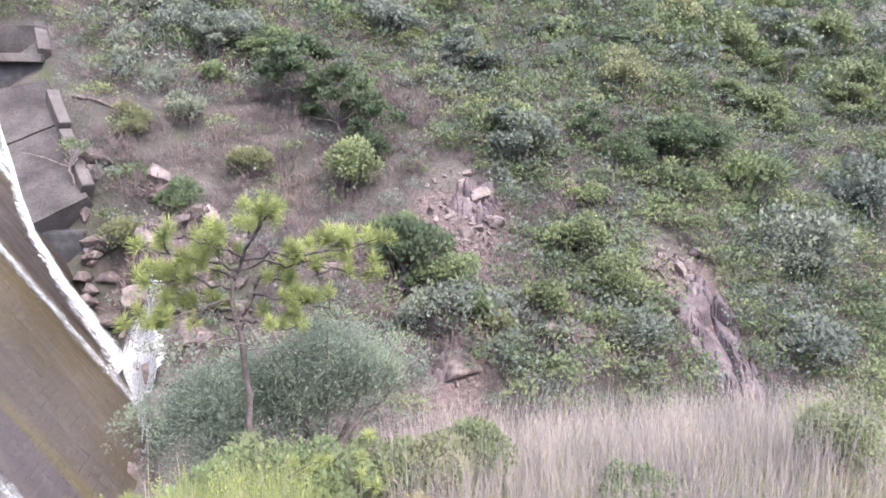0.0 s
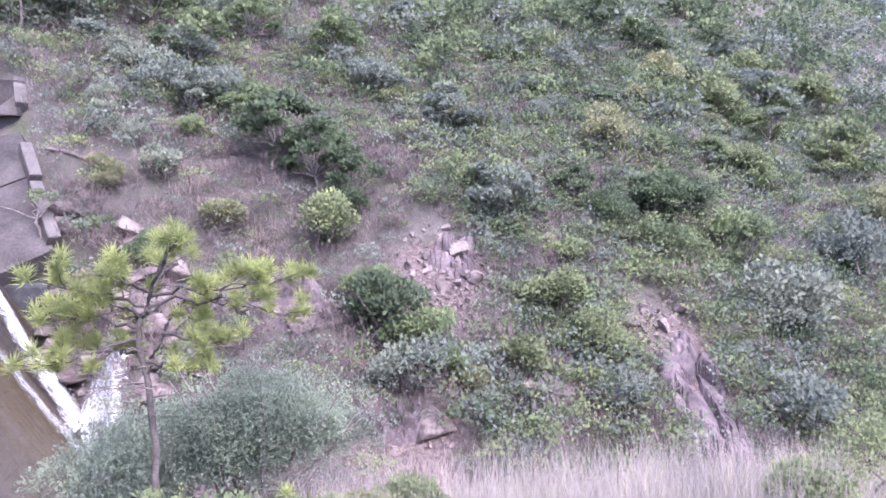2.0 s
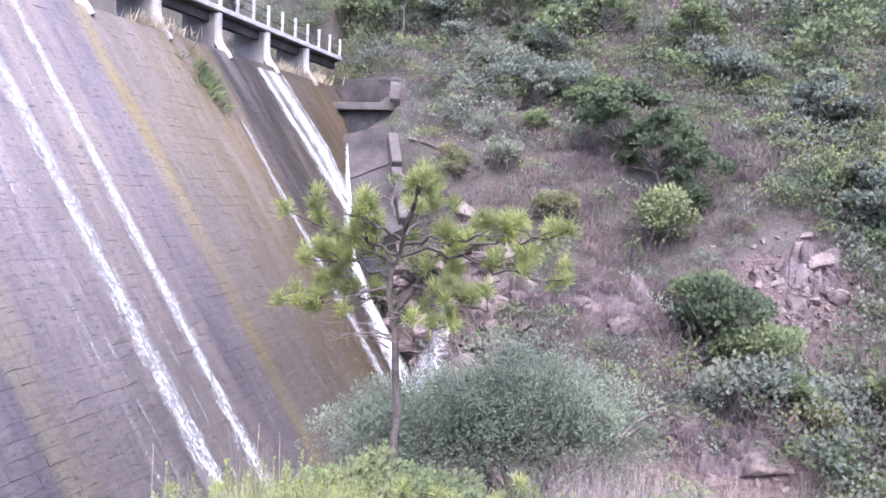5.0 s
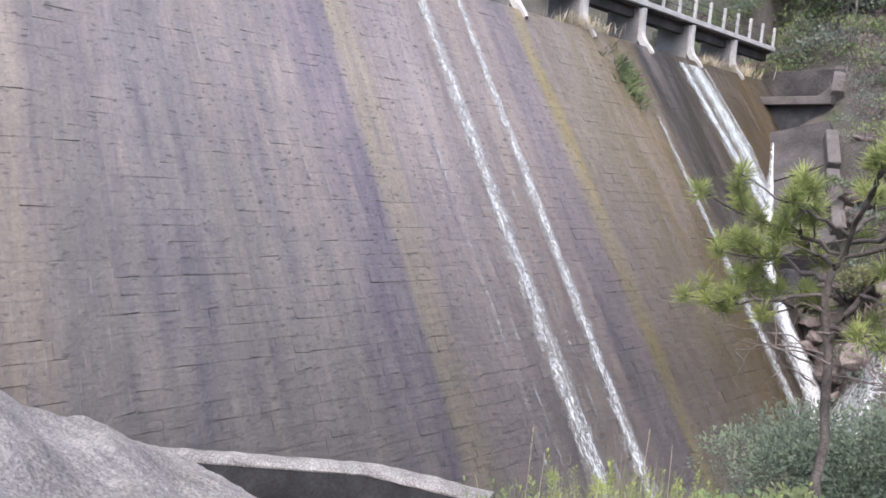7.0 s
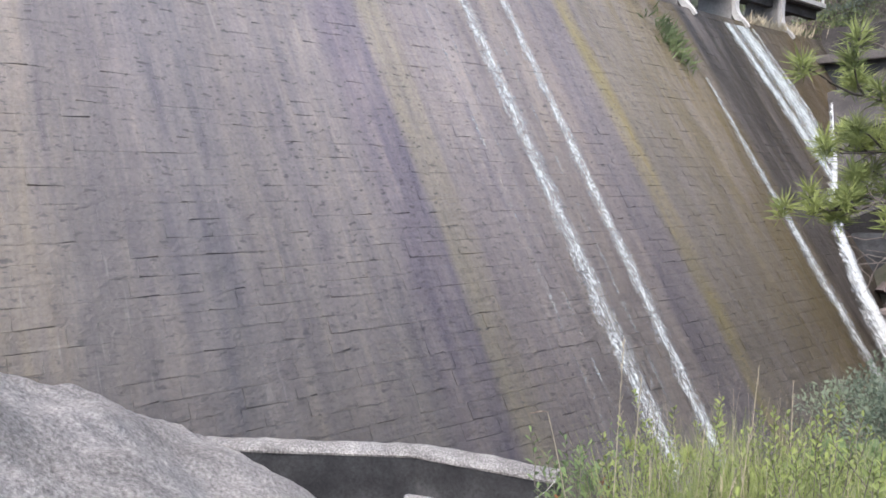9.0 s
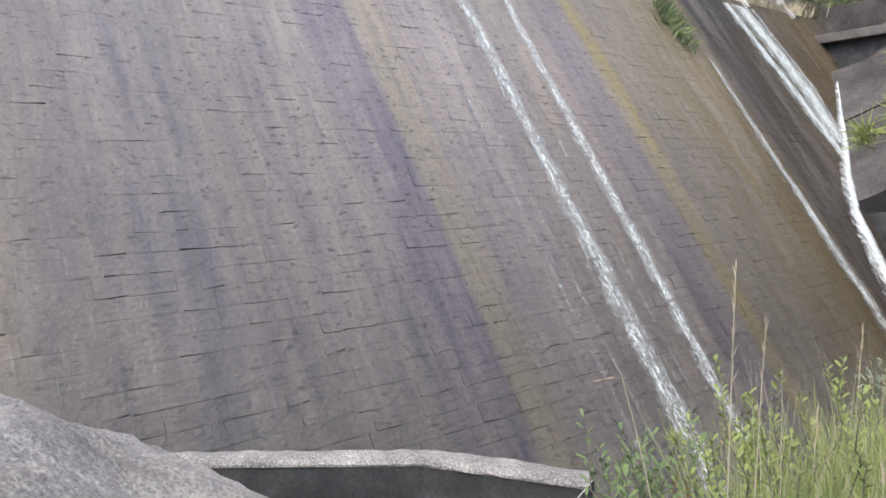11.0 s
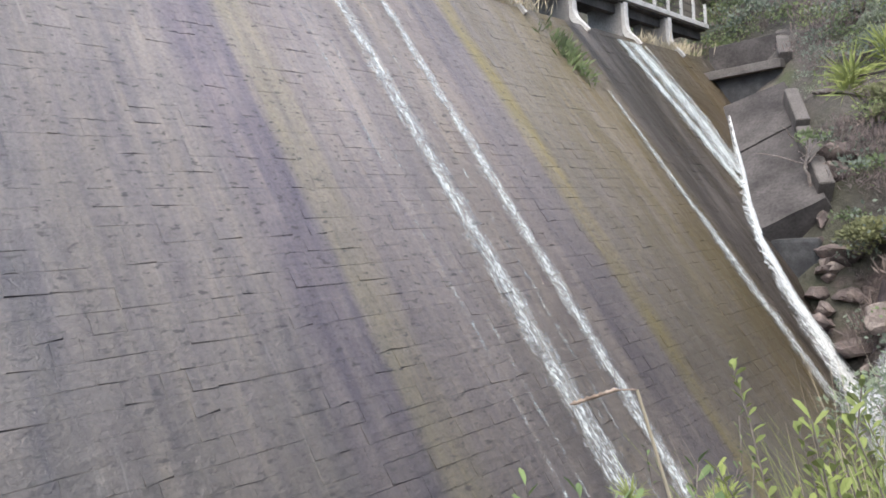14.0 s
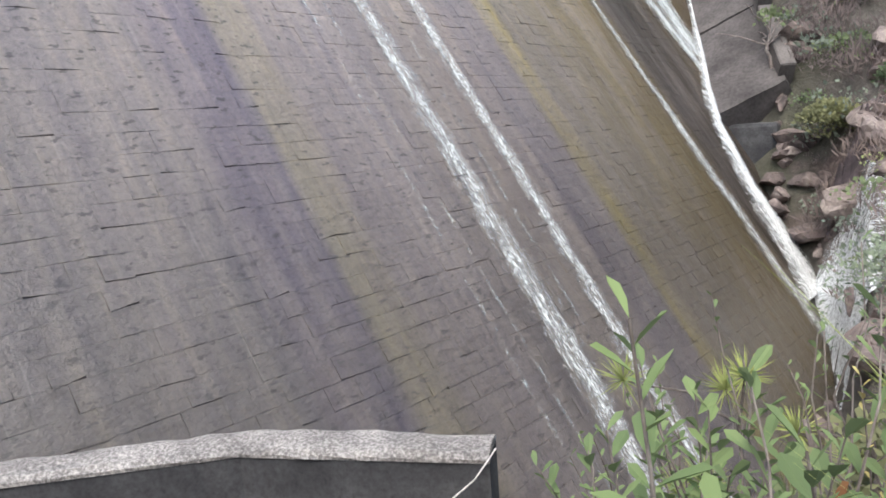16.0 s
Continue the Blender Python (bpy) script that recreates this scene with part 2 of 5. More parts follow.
M_WATER_STREAK = foam("streaming_white_water", 0.11, (0.72, 0.745, 0.745))
M_WATER_BROAD = foam("broad_white_water", 0.27, (0.74, 0.78, 0.79))
M_WATER_THIN = foam("thin_running_water", -0.10, (0.6, 0.66, 0.66))
M_CASCADE = foam("tumbling_white_water", 0.40, (0.86, 0.88, 0.9))
M_DEAD = leafy("dead_brown_leaves", (.22, .10, .05), (.32, .15, .07), (.4, .2, .1))
GREENS = {
    "dark": leafy("dark_green_leaves", (0.066, 0.102, 0.055), (0.115, 0.16, 0.086), (0.18, 0.228, 0.132)),
    "mid": leafy("mid_green_leaves", (0.11, 0.153, 0.077), (0.185, 0.24, 0.118), (0.28, 0.33, 0.172)),
    "light": leafy("light_green_leaves", (0.14, 0.178, 0.088), (0.232, 0.28, 0.135), (0.335, 0.375, 0.197)),
    "pale": leafy("pale_silvery_leaves", (0.17, 0.197, 0.148), (0.262, 0.295, 0.222), (0.365, 0.395, 0.315)),
    "grey": leafy("grey_green_leaves", (0.125, 0.156, 0.126), (0.208, 0.245, 0.2), (0.30, 0.337, 0.285)),
    "yellow": leafy("yellow_green_leaves", (0.195, 0.21, 0.105), (0.285, 0.295, 0.155), (0.385, 0.385, 0.225)),
    "needle": leafy("pine_needles", (.19, .235, .08), (.285, .33, .115), (.40, .425, .19), 1.5, shade=1.0),
    "dry": leafy("dry_brown_scrub", (.145, .112, .112), (.205, .164, .163), (.275, .228, .222)),
    "straw": leafy("dry_grass", (.36, .31, .235), (.53, .465, .36), (.66, .59, .47), 0.8),
    "mauve": leafy("pinkish_dry_grass", (.30, .26, .245), (.42, .37, .355), (.55, .49, .47), 0.8),
    "lime": leafy("yellow_green_grass", (.18, .225, .075), (.29, .345, .12), (.42, .455, .21), 1.5, shade=0.88),
    "orange": leafy("yellowing_leaves", (0.465, 0.331, 0.135), (0.547, 0.464, 0.186), (0.565, 0.545, 0.257)),
    "silver": leafy("silvery_fine_leaves", (.16, .207, .152), (.247, .304, .228), (.345, .40, .305), 1.2),
    "fresh": leafy("fresh_green_leaves", (0.125, 0.185, 0.082), (0.215, 0.295, 0.135), (0.32, 0.405, 0.21), 2.0),
}


def soil():
    """Hillside soil: mauve-brown litter, paler bare scars, mossy patches."""
    m, nodes, links, b = shader("hillside_soil", 0.95)
    geo, vec = place_node(nodes, links, (1, 1, 1))
    big, small = noise_node(nodes, links, vec, 0.25, 5), noise_node(nodes, links, vec, 5, 6, 0.75)
    col = ramp_node(nodes, links, big, ((0.32, (.07, .072, .05)), (0.48, (.098, .09, .08)), (0.62, (.128, .114, .107)), (0.75, (.09, .105, .06))))
    warp = noise_node(nodes, links, vec, 0.9, 4)
    for cx, cy, cz, r in ((6.6, 32.6, -3.2, 2.6), (16.0, 29.2, -6.2, 2.7), (15.6, 26.4, -8.6, 2.2), (29.6, 43.2, 2.3, 1.5), (19.8, 42.1, 3.3, 0.9), (3.8, 26.0, -8.6, 2.4), (-7.5, 29.0, -4.4, 2.4)):
        d = nodes.new("ShaderNodeVectorMath")
        d.operation = "DISTANCE"
        links.new(geo.outputs["Position"], d.inputs[0])
        d.inputs[1].default_value = (cx, cy, cz)
        add = nodes.new("ShaderNodeMath")
        add.operation = "MULTIPLY_ADD"
        links.new(warp, add.inputs[0])
        add.inputs[1].default_value = 3.4
        links.new(d.outputs["Value"], add.inputs[2])
        bare = ramp_node(nodes, links, small, ((0.3, (.075, .057, .054)), (0.5, (.13, .10, .095)), (0.7, (.20, .16, .15))))
        col = mix_node(nodes, links, range_node(nodes, links, add.outputs[0], r + 2.2, r + 1.4), col, bare)
    grain = ramp_node(nodes, links, small, ((0.25, (0.45, 0.45, 0.45)), (0.5, (1, 1, 1)), (0.75, (1.5, 1.45, 1.4))))
    links.new(mix_node(nodes, links, 0.6, col, grain, "MULTIPLY"), b.inputs["Base Color"])
    bump_node(nodes, links, small, b, 1.0, 0.12)
    return m


M_SOIL = soil()


# ---- helpers ----
def quads_mesh(name, v, smooth_shade=False):
    """A mesh of loose four-sided faces from an array (n, 4, 3)."""
    v = np.ascontiguousarray(v, dtype=np.float32)
    n = len(v)
    me = bpy.data.meshes.new(name)
    me.vertices.add(4 * n)
    me.vertices.foreach_set("co", v.ravel())
    me.loops.add(4 * n)
    me.loops.foreach_set("vertex_index", np.arange(4 * n, dtype=np.int32))
    me.polygons.add(n)
    me.polygons.foreach_set("loop_start", np.arange(0, 4 * n, 4, dtype=np.int32))
    me.update(calc_edges=True)
    me.validate()
    return me


def grid_mesh(name, p, closed=False, smooth_shade=True):
    """A mesh from a grid of points (rows, columns, 3); closed joins the last column to the first."""
    rows, cols = p.shape[:2]
    idx = np.arange(rows * cols).reshape(rows, cols)
    nxt = np.roll(idx, -1, 1) if closed else idx[:, 1:]
    cur = idx if closed else idx[:, :-1]
    faces = np.stack([cur[:-1], nxt[:-1], nxt[1:], cur[1:]], -1).reshape(-1, 4)
    me = bpy.data.meshes.new(name)
    me.from_pydata(p.reshape(-1, 3).tolist(), [], faces.tolist())
    me.update()
    if smooth_shade:
        me.polygons.foreach_set("use_smooth", np.ones(len(me.polygons), bool))
    return me


def bm_mesh(name, bm, smooth_shade=False):
    bmesh.ops.recalc_face_normals(bm, faces=bm.faces)
    me = bpy.data.meshes.new(name)
    bm.to_mesh(me)
    bm.free()
    if smooth_shade:
        me.polygons.foreach_set("use_smooth", np.ones(len(me.polygons), bool))
    return me


def part(name, me, material, parent=None, label=""):
    ob = new(name, me)
    if material and not me.materials:
        me.materials.append(material)
    ob.parent = parent
    if label:
        tagged(ob, label)
    return ob


def box(bm, x0, x1, y0, y1, z0, z1, bevel=0.02):
    r = bmesh.ops.create_cube(bm, size=1.0)
    vs = r["verts"]
    for v in vs:
        v.co = Vector((x0 + (v.co.x + 0.5) * (x1 - x0), y0 + (v.co.y + 0.5) * (y1 - y0), z0 + (v.co.z + 0.5) * (z1 - z0)))
    if bevel:
        es = list({e for v in vs for e in v.link_edges})
        bmesh.ops.bevel(bm, geom=es, offset=bevel, segments=2, affect="EDGES", profile=0.6)


def tube(points, radii, sides=7):
    """Points of a tapered bent limb, as a grid for grid_mesh(closed)."""
    pts = np.array(points, float)
    d = np.gradient(pts, axis=0)
    d /= np.linalg.norm(d, axis=1, keepdims=True) + 1e-9
    ref = np.where(np.abs(d[:, 2:3]) > 0.9, [[1.0, 0, 0]], [[0, 0, 1.0]])
    a = np.cross(d, ref)
    a /= np.linalg.norm(a, axis=1, keepdims=True) + 1e-9
    b = np.cross(d, a)
    t = np.linspace(0, 2 * np.pi, sides, endpoint=False)
    r = np.array(radii, float)[:, None, None]
    return pts[:, None] + r * (a[:, None] * np.cos(t)[None, :, None] + b[:, None] * np.sin(t)[None, :, None])


def join_grids(name, grids):
    """Several closed limb grids in one mesh."""
    verts, faces, base = [], [], 0
    for p in grids:
        rows, cols = p.shape[:2]
        idx = base + np.arange(rows * cols).reshape(rows, cols)
        nxt = np.roll(idx, -1, 1)
        faces.append(np.stack([idx[:-1], nxt[:-1], nxt[1:], idx[1:]], -1).reshape(-1, 4))
        verts.append(p.reshape(-1, 3))
        base += rows * cols
    me = bpy.data.meshes.new(name)
    me.from_pydata(np.concatenate(verts).tolist(), [], np.concatenate(faces).tolist())
    me.update()
    me.polygons.foreach_set("use_smooth", np.ones(len(me.polygons), bool))
    return me


def unit(v):
    return v / (np.linalg.norm(v, axis=-1, keepdims=True) + 1e-9)


def leaf_quads(rng, p, d, length, width, flat=0.0):
    """Pointed leaves at p that run along d; flat turns their faces to the sky."""
    n = len(p)
    s = unit(np.cross(d, rng.normal(size=(n, 3)) * (1 - flat) + (0, 0, 1.6 * flat)))
    length, width = np.broadcast_to(length, n)[:, None], np.broadcast_to(width, n)[:, None]
    mid = p + d * length * 0.45
    return np.stack([p, mid + s * width, p + d * length, mid - s * width], 1)


def clump(rng, n, radii, size, lobes=9, slim=0.3, up=0.4):
    """Leaves of one bushy crown: lobes of uneven size round an ellipsoid, gaps between them. Base at the origin."""
    radii = np.array(radii)
    c = unit(rng.normal(size=(lobes, 3)))
    c[:, 2] = np.abs(c[:, 2]) * 0.95 - 0.15
    c = c * rng.uniform(0.35, 0.8, (lobes, 1))
    lr = rng.uniform(0.28, 0.55, lobes)
    k = rng.integers(0, lobes, n)
    q = unit(rng.normal(size=(n, 3)))
    q[:, 2] = np.where(rng.random(n) < 0.72, np.abs(q[:, 2]), q[:, 2])
    q = q * rng.uniform(0.3, 1.0, (n, 1)) ** 0.4
    p = (c[k] + q * lr[k][:, None]) * radii
    p[:, 2] += radii[2] * 0.75
    d = unit(q + rng.normal(size=(n, 3)) * 0.7 + (0, 0, up))
    ln = size * rng.uniform(0.6, 1.4, n)
    return leaf_quads(rng, p, d, ln, ln * slim, 0.3)


# ---- lie of the land ----
def smooth(v, a, b):
    t = np.clip((v - a) / (b - a), 0, 1)
    return t * t * (3 - 2 * t)


def soft_plus(v, w):
    return w * np.logaddexp(0, v / w)


def waves(x, y, scale, seed):
    """Cheap smooth relief in -1..1: a few crossed sine waves."""
    out = 0
    for k in range(5):
        a = seed * 1.7 + k * 2.4
        f = (0.7 + 0.35 * k) / scale
        out = out + np.sin((x * np.cos(a) + y * np.sin(a)) * f * 6.28 + a * 5) / (1 + 0.4 * k)
    return out / 3.2


def bank_edge(x):
    return np.interp(x, (-10, -8.5, -7.1, -5.3, -4, -2.5, -1, 3, 10, 40, 200), (6.3, 7.9, 9.5, 10.4, 9.0, 9.3, 11.2, 13.5, 15, 18, 30))


def height(x, y):
    """Ground level: the near bank with the path, the stream bed, the far hillside."""
    far = -8.8 + 0.78 * (y - 25.3) + 0.25 * soft_plus(-x, 2.0) - 0.25 * soft_plus(x - 17, 3.0)
    jy = np.interp(x, (-16.8, -14.8, -13.3, -11.9, -9.8, -8.2, -7.2, -6.5, -5.5, -3, 4), (39.6, 36.8, 34.2, 31.6, 29.7, 29.2, 28.2, 26.6, 23.8, 22.8, 23))
    jz = np.interp(x, (-16.8, -14.8, -13.3, -11.9, -9.8, -8.2, -7.2, -6.5, -5.5, -3), (5.1, 2.2, 0, -2.2, -5.4, -7.7, -7.75, -8.1, -8.6, -10.4)) - 0.25
    foot = jz + np.where(y > jy, 1.7 * (y - jy), 4.0 * (y - jy))
    far = np.where(x < 4, np.minimum(far, foot + 30 * smooth(x, 0, 4)), far)
    coping = -9.6 - 0.5 * (y - 32.3)
    far = far - np.minimum(0.9 * np.maximum(coping + 1.0 - x, 0), 3.4) * smooth(y, 27, 30) * (x > -20)
    crest = 40 - 0.12 * np.clip(x, -60, 160) - 0.2 * soft_plus(x - 55, 5) + 4 * waves(x, y, 60, 3)
    far = crest - soft_plus(crest - far, 4.0)
    far = far + 0.55 * waves(x, y, 9, 1) * smooth(y, 26, 34) + 0.22 * waves(x, y, 2.6, 2) * smooth(y, 24, 28)
    near = np.interp(y, (-60, -3, 0, 2.3, 3.5, 4.4, 6.1, 8, 10, 12, 30), (22, 1.6, 0, -1.4, -2.3, -2.9, -3.75, -3.85, -4.1, -4.7, -10))
    near = near - 0.5 * soft_plus(-(x + 2.6), 0.35) * smooth(y, 2, 5) + 0.10 * waves(x, y, 3.0, 7)
    near = near - 1.5 * soft_plus(y - bank_edge(x), 0.35)
    bed = -10.6 - 0.04 * np.clip(x, -20, 60) + 0.15 * waves(x, y, 3, 5)
    top = np.maximum(far, near)
    return bed + soft_plus(top - bed, 0.35)


# ---- ground: one sheet to the horizon ----
def spread(lo, a, b, hi, step, far_n):
    mid = np.arange(a, b, step)
    left = a - np.geomspace(step, a - lo, far_n)[::-1]
    right = b + np.geomspace(step, hi - b, far_n)
    return np.concatenate([left, mid, right])


gx, gy = np.meshgrid(spread(-600, -18, 40, 700, 0.3, 45), spread(-500, -4, 56, 900, 0.3, 45))
ground = part("ground", grid_mesh("ground", np.stack([gx, gy, height(gx, gy)], -1)), M_SOIL)
tagged(ground, "mauve-brown soil hillside and stream valley with bare scars", "ground", kind="structure")

# ---- the dam ----
X0, LEAN = -13.327, 0.682
NRM = np.array([1, 0, LEAN]) / np.hypot(1, LEAN)
DOWN = np.array([LEAN, 0, -1]) / np.hypot(1, LEAN)
CREST = 5.75
TOP = np.array([X0 - LEAN * CREST, 0, CREST])


def on_dam(y, v, out=0.0):
    """A point of the face: y along the dam, v metres down the slope from the lip, out metres proud of it."""
    return TOP + np.array([0, 1, 0]) * np.asarray(y)[..., None] + DOWN * np.asarray(v)[..., None] + NRM * np.asarray(out)[..., None]


prof = [(X0 + 13 * LEAN, -13.0), (X0 - LEAN * CREST, CREST)]
for k in range(1, 7):
    a = k / 6 * math.atan2(1, LEAN)
    prof.append((TOP[0] - 0.9 * math.sin(a) * 0.8, CREST + 0.18 * math.sin(a * 1.6)))
prof += [(TOP[0] - 3.2, CREST + 0.1), (TOP[0] - 3.4, -13.0)]
pr = np.array(prof)
ys = np.array([-14.0, 42.5])
dam = tagged(new("dam"), "tall battered stone-block dam with water-stained grey and brown face", "dam", kind="structure")
core = np.stack([np.stack([pr[:, 0] - 0.026, np.full(len(pr), y), pr[:, 1]], -1) for y in ys], 0)
part("core", grid_mesh("core", core, smooth_shade=False), M_JOINT, dam, "recessed mortar joints and overflow lip")

# ---- reservoir behind the lip ----
bm = bmesh.new()
bmesh.ops.create_grid(bm, x_segments=2, y_segments=2, size=0.5)
for v in bm.verts:
    v.co = Vector((-20.5 - 60 * (0.5 - v.co.x), 10 + v.co.y * 90, 5.6))
m_pool, _, _, pb = shader("still_dark_water", 0.08)
pb.inputs["Base Color"].default_value = (0.03, 0.045, 0.04, 1)
tagged(part("reservoir_water", bm_mesh("reservoir_water", bm), m_pool), "still dark green reservoir water behind the dam", "water", kind="structure")

# ---- footbridge over the lip ----
bridge = tagged(new("footbridge"), "pale concrete footbridge on piers along the dam crest", "bridge")
bm = bmesh.new()
box(bm, -19.6, -17.75, -13.5, 41.6, 7.42, 7.62, 0.02)
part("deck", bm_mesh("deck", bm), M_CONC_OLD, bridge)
bm = bmesh.new()
box(bm, -17.75, -17.55, -13.5, 41.62, 7.5, 7.72, 0.025)
part("kerb_beam", bm_mesh("kerb_beam", bm), M_CONC_WHITE, bridge, "whitened concrete edge beam")
bm = bmesh.new()
box(bm, -18.3, -18.0, -13.5, 41.6, 7.02, 7.42, 0.02)
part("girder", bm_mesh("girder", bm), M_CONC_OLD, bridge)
bm = bmesh.new()
box(bm, -0.06, 0.06, -0.06, 0.06, 0, 1.0, 0.015)
post_me = bm_mesh("post", bm)
for k in range(30):
    y = 41.45 - 1.3 * k
    part("post", post_me, M_CONC_WHITE, bridge).location = (-17.65, y, 7.72)
for z in (8.05, 8.45):
    p = tube([(-17.65, y, z + 0.004 * math.sin(y * 3)) for y in np.linspace(3.7, 41.45, 30)], [0.018] * 30, 6)
    part("rail", grid_mesh("rail", p, True), M_CONC_OLD, bridge, "thin grey metal rail")


def pier_mesh():
    """A pier with a rounded nose, flaring into a toe that runs down the face."""
    bm = bmesh.new()
    w = 0.24
    box(bm, -19.4, -17.72, -w, w, 5.2, 7.42, 0.03)
    return bm_mesh("pier", bm)


def nose_mesh():
    rows = []
    for z, x in ((7.42, -17.6), (6.9, -17.6), (6.45, -17.58), (6.2, -17.5), (6.0, -17.36), (5.85, -17.2), (5.68, -17.05), (5.5, -16.93)):
        w = 0.20 if z > 6.1 else 0.20 * max(0.35, (z - 5.2) / 0.9)
        rows.append([(x - 0.2, -w, z - 0.12), (x, -w * 0.8, z), (x + 0.03, 0, z + 0.02), (x, w * 0.8, z), (x - 0.2, w, z - 0.12)])
    return grid_mesh("nose", np.array(rows), smooth_shade=False)


pier_me, nose_me = pier_mesh(), nose_mesh()
for k in range(13):
    y = 37.55 - 3.93 * k
    p = part("pier", pier_me, M_CONC, bridge)
    p.location.y = y
    part("nose", nose_me, M_CONC_WHITE, p, "whitened curved cutwater")

# ---- stepped concrete abutment beside the spillway ----
abut = tagged(new("abutment"), "stepped stained concrete abutment at the end of the dam", "abutment", kind="structure")


def slab(name, near_a, near_b, far_a, far_b, thick, mat, label=""):
    """A leaning slab: two corners by the dam, two by the coping, with thickness below."""
    a, b, c, d = (np.array(q, float) for q in (near_a, far_a, far_b, near_b))
    n = 7
    u = np.linspace(0, 1, n)
    top = np.array([[(1 - s) * ((1 - t) * a + t * b) + s * ((1 - t) * d + t * c) for t in u] for s in u])
    nrm = unit(np.cross(b - a, d - a))
    if nrm[2] < 0:
        nrm = -nrm
    rng = np.random.default_rng(len(name))
    top = top + nrm * rng.normal(size=(n, n, 1)) * 0.015
    bm = bmesh.new()
    vt = [[bm.verts.new(q) for q in row] for row in top]
    vb = [[bm.verts.new(q - nrm * thick) for q in row] for row in top]
    for i in range(n - 1):
        for j in range(n - 1):
            bm.faces.new((vt[i][j], vt[i][j + 1], vt[i + 1][j + 1], vt[i + 1][j]))
    for i in range(n - 1):
        for g in ((vt[i][0], vt[i + 1][0], vb[i + 1][0], vb[i][0]), (vt[i][-1], vt[i + 1][-1], vb[i + 1][-1], vb[i][-1]),
                  (vt[0][i], vt[0][i + 1], vb[0][i + 1], vb[0][i]), (vt[-1][i], vt[-1][i + 1], vb[-1][i + 1], vb[-1][i])):
            bm.faces.new(g)
    return part(name, bm_mesh(name, bm), mat, abut, label)


slab("upper_slab", (-15.3, 37.6, 2.9), (-13.75, 34.75, 0.45), (-12.6, 37.5, 3.5), (-11.3, 35.3, 1.55), 0.9, M_CONC_OLD, "dark stained leaning slab")
slab("lower_slab", (-13.72, 34.7, 0.38), (-11.7, 31.1, -2.65), (-11.27, 35.25, 1.48), (-9.6, 32.2, -1.55), 2.2, M_CONC_OLD, "grey stained leaning slab")
bm = bmesh.new()
box(bm, -17.0, -13.1, 38.6, 41.5, 4.35, 4.75, 0.04)
part("ledge", bm_mesh("ledge", bm), M_COPING, abut, "pinkish grey flat concrete ledge")
bm = bmesh.new()
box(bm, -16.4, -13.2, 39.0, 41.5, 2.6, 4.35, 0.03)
# the ledge's shade is painted in as a darker concrete
part("recess", bm_mesh("recess", bm), M_CONC_DARK, abut, "wall below the ledge coloured dark for its shade")
bm = bmesh.new()
box(bm, -17.2, -13.3, 40.6, 43.5, 4.75, 6.3, 0.05)
part("back_wall", bm_mesh("back_wall", bm), M_CONC_OLD, abut)
bm = bmesh.new()
box(bm, -11.5, -9.7, 31.7, 33.4, -4.6, -2.9, 0.14)
# dark colour stands in for the shadowed gap below the slab
part("footing", bm_mesh("footing", bm), M_CONC_DARK, abut, "footing coloured dark for the shade under the slab")


def coping(a, b, w, h):
    a, b = np.array(a, float), np.array(b, float)
    d = unit(b - a)
    s = unit(np.cross(d, (0, 0, 1)))
    u = np.cross(s, d)
    bm = bmesh.new()
    vs = [bm.verts.new(q + s * sx * w / 2 + u * uz * h) for q in (a, b) for sx in (-1, 1) for uz in (0, -1)]
    for f in ((0, 1, 3, 2), (4, 6, 7, 5), (0, 2, 6, 4), (1, 5, 7, 3), (0, 4, 5, 1), (2, 3, 7, 6)):
        bm.faces.new([vs[i] for i in f])
    bmesh.ops.bevel(bm, geom=list(bm.edges), offset=0.03, segments=2, affect="EDGES")
    part("coping", bm_mesh("coping", bm), M_COPING, abut, "pale concrete coping")


coping((-13.9, 41.2, 6.55), (-13.0, 38.9, 5.0), 0.55, 1.6)
coping((-11.95, 36.3, 3.0), (-11.0, 34.7, 1.5), 0.5, 1.0)
coping((-11.0, 34.6, 1.25), (-9.5, 32.2, -1.05), 0.5, 0.9)

# ---- channel wall below the path ----
WALL = [(-10.6, 5.05), (-9.75, 6.05), (-8.5, 7.52), (-7.09, 9.19), (-5.38, 10.16)]


def wall_strip(z0, z1, out, name, mat, parent, bow=0.0):
    pts = np.array(WALL)
    fine = []
    for a, b in zip(pts[:-1], pts[1:]):
        fine += [a + (b - a) * t for t in np.linspace(0, 1, 14)[:-1]]
    fine = np.array(fine + [pts[-1]])
    d = unit(np.gradient(fine, axis=0))
    side = np.stack([d[:, 1], -d[:, 0]], -1)
    rng = np.random.default_rng(5)
    jit = rng.normal(size=(len(fine), 4)) * 0.008
    p = []
    for i, (q, s) in enumerate(zip(fine, side)):
        ring = [(*(q - s * out), z0), (*(q - s * (out + jit[i, 0])), z1 - 0.03), (*(q - s * (out - 0.04)), z1 + jit[i, 1]), (*(q + s * 0.18), z1 + bow + jit[i, 2] * 0.5),
                (*(q + s * (0.36 + out - 0.04)), z1 + jit[i, 3]), (*(q + s * (0.36 + out + jit[i, 2])), z1 - 0.035), (*(q + s * (0.36 + out)), z0)]
        p.append(ring)
    p = np.array(p)
    ends = np.repeat(p.mean(1, keepdims=True), p.shape[1], 1)
    p = np.concatenate([ends[:1], p, ends[-1:]])
    return part(name, grid_mesh(name, p, True, False), mat, parent)


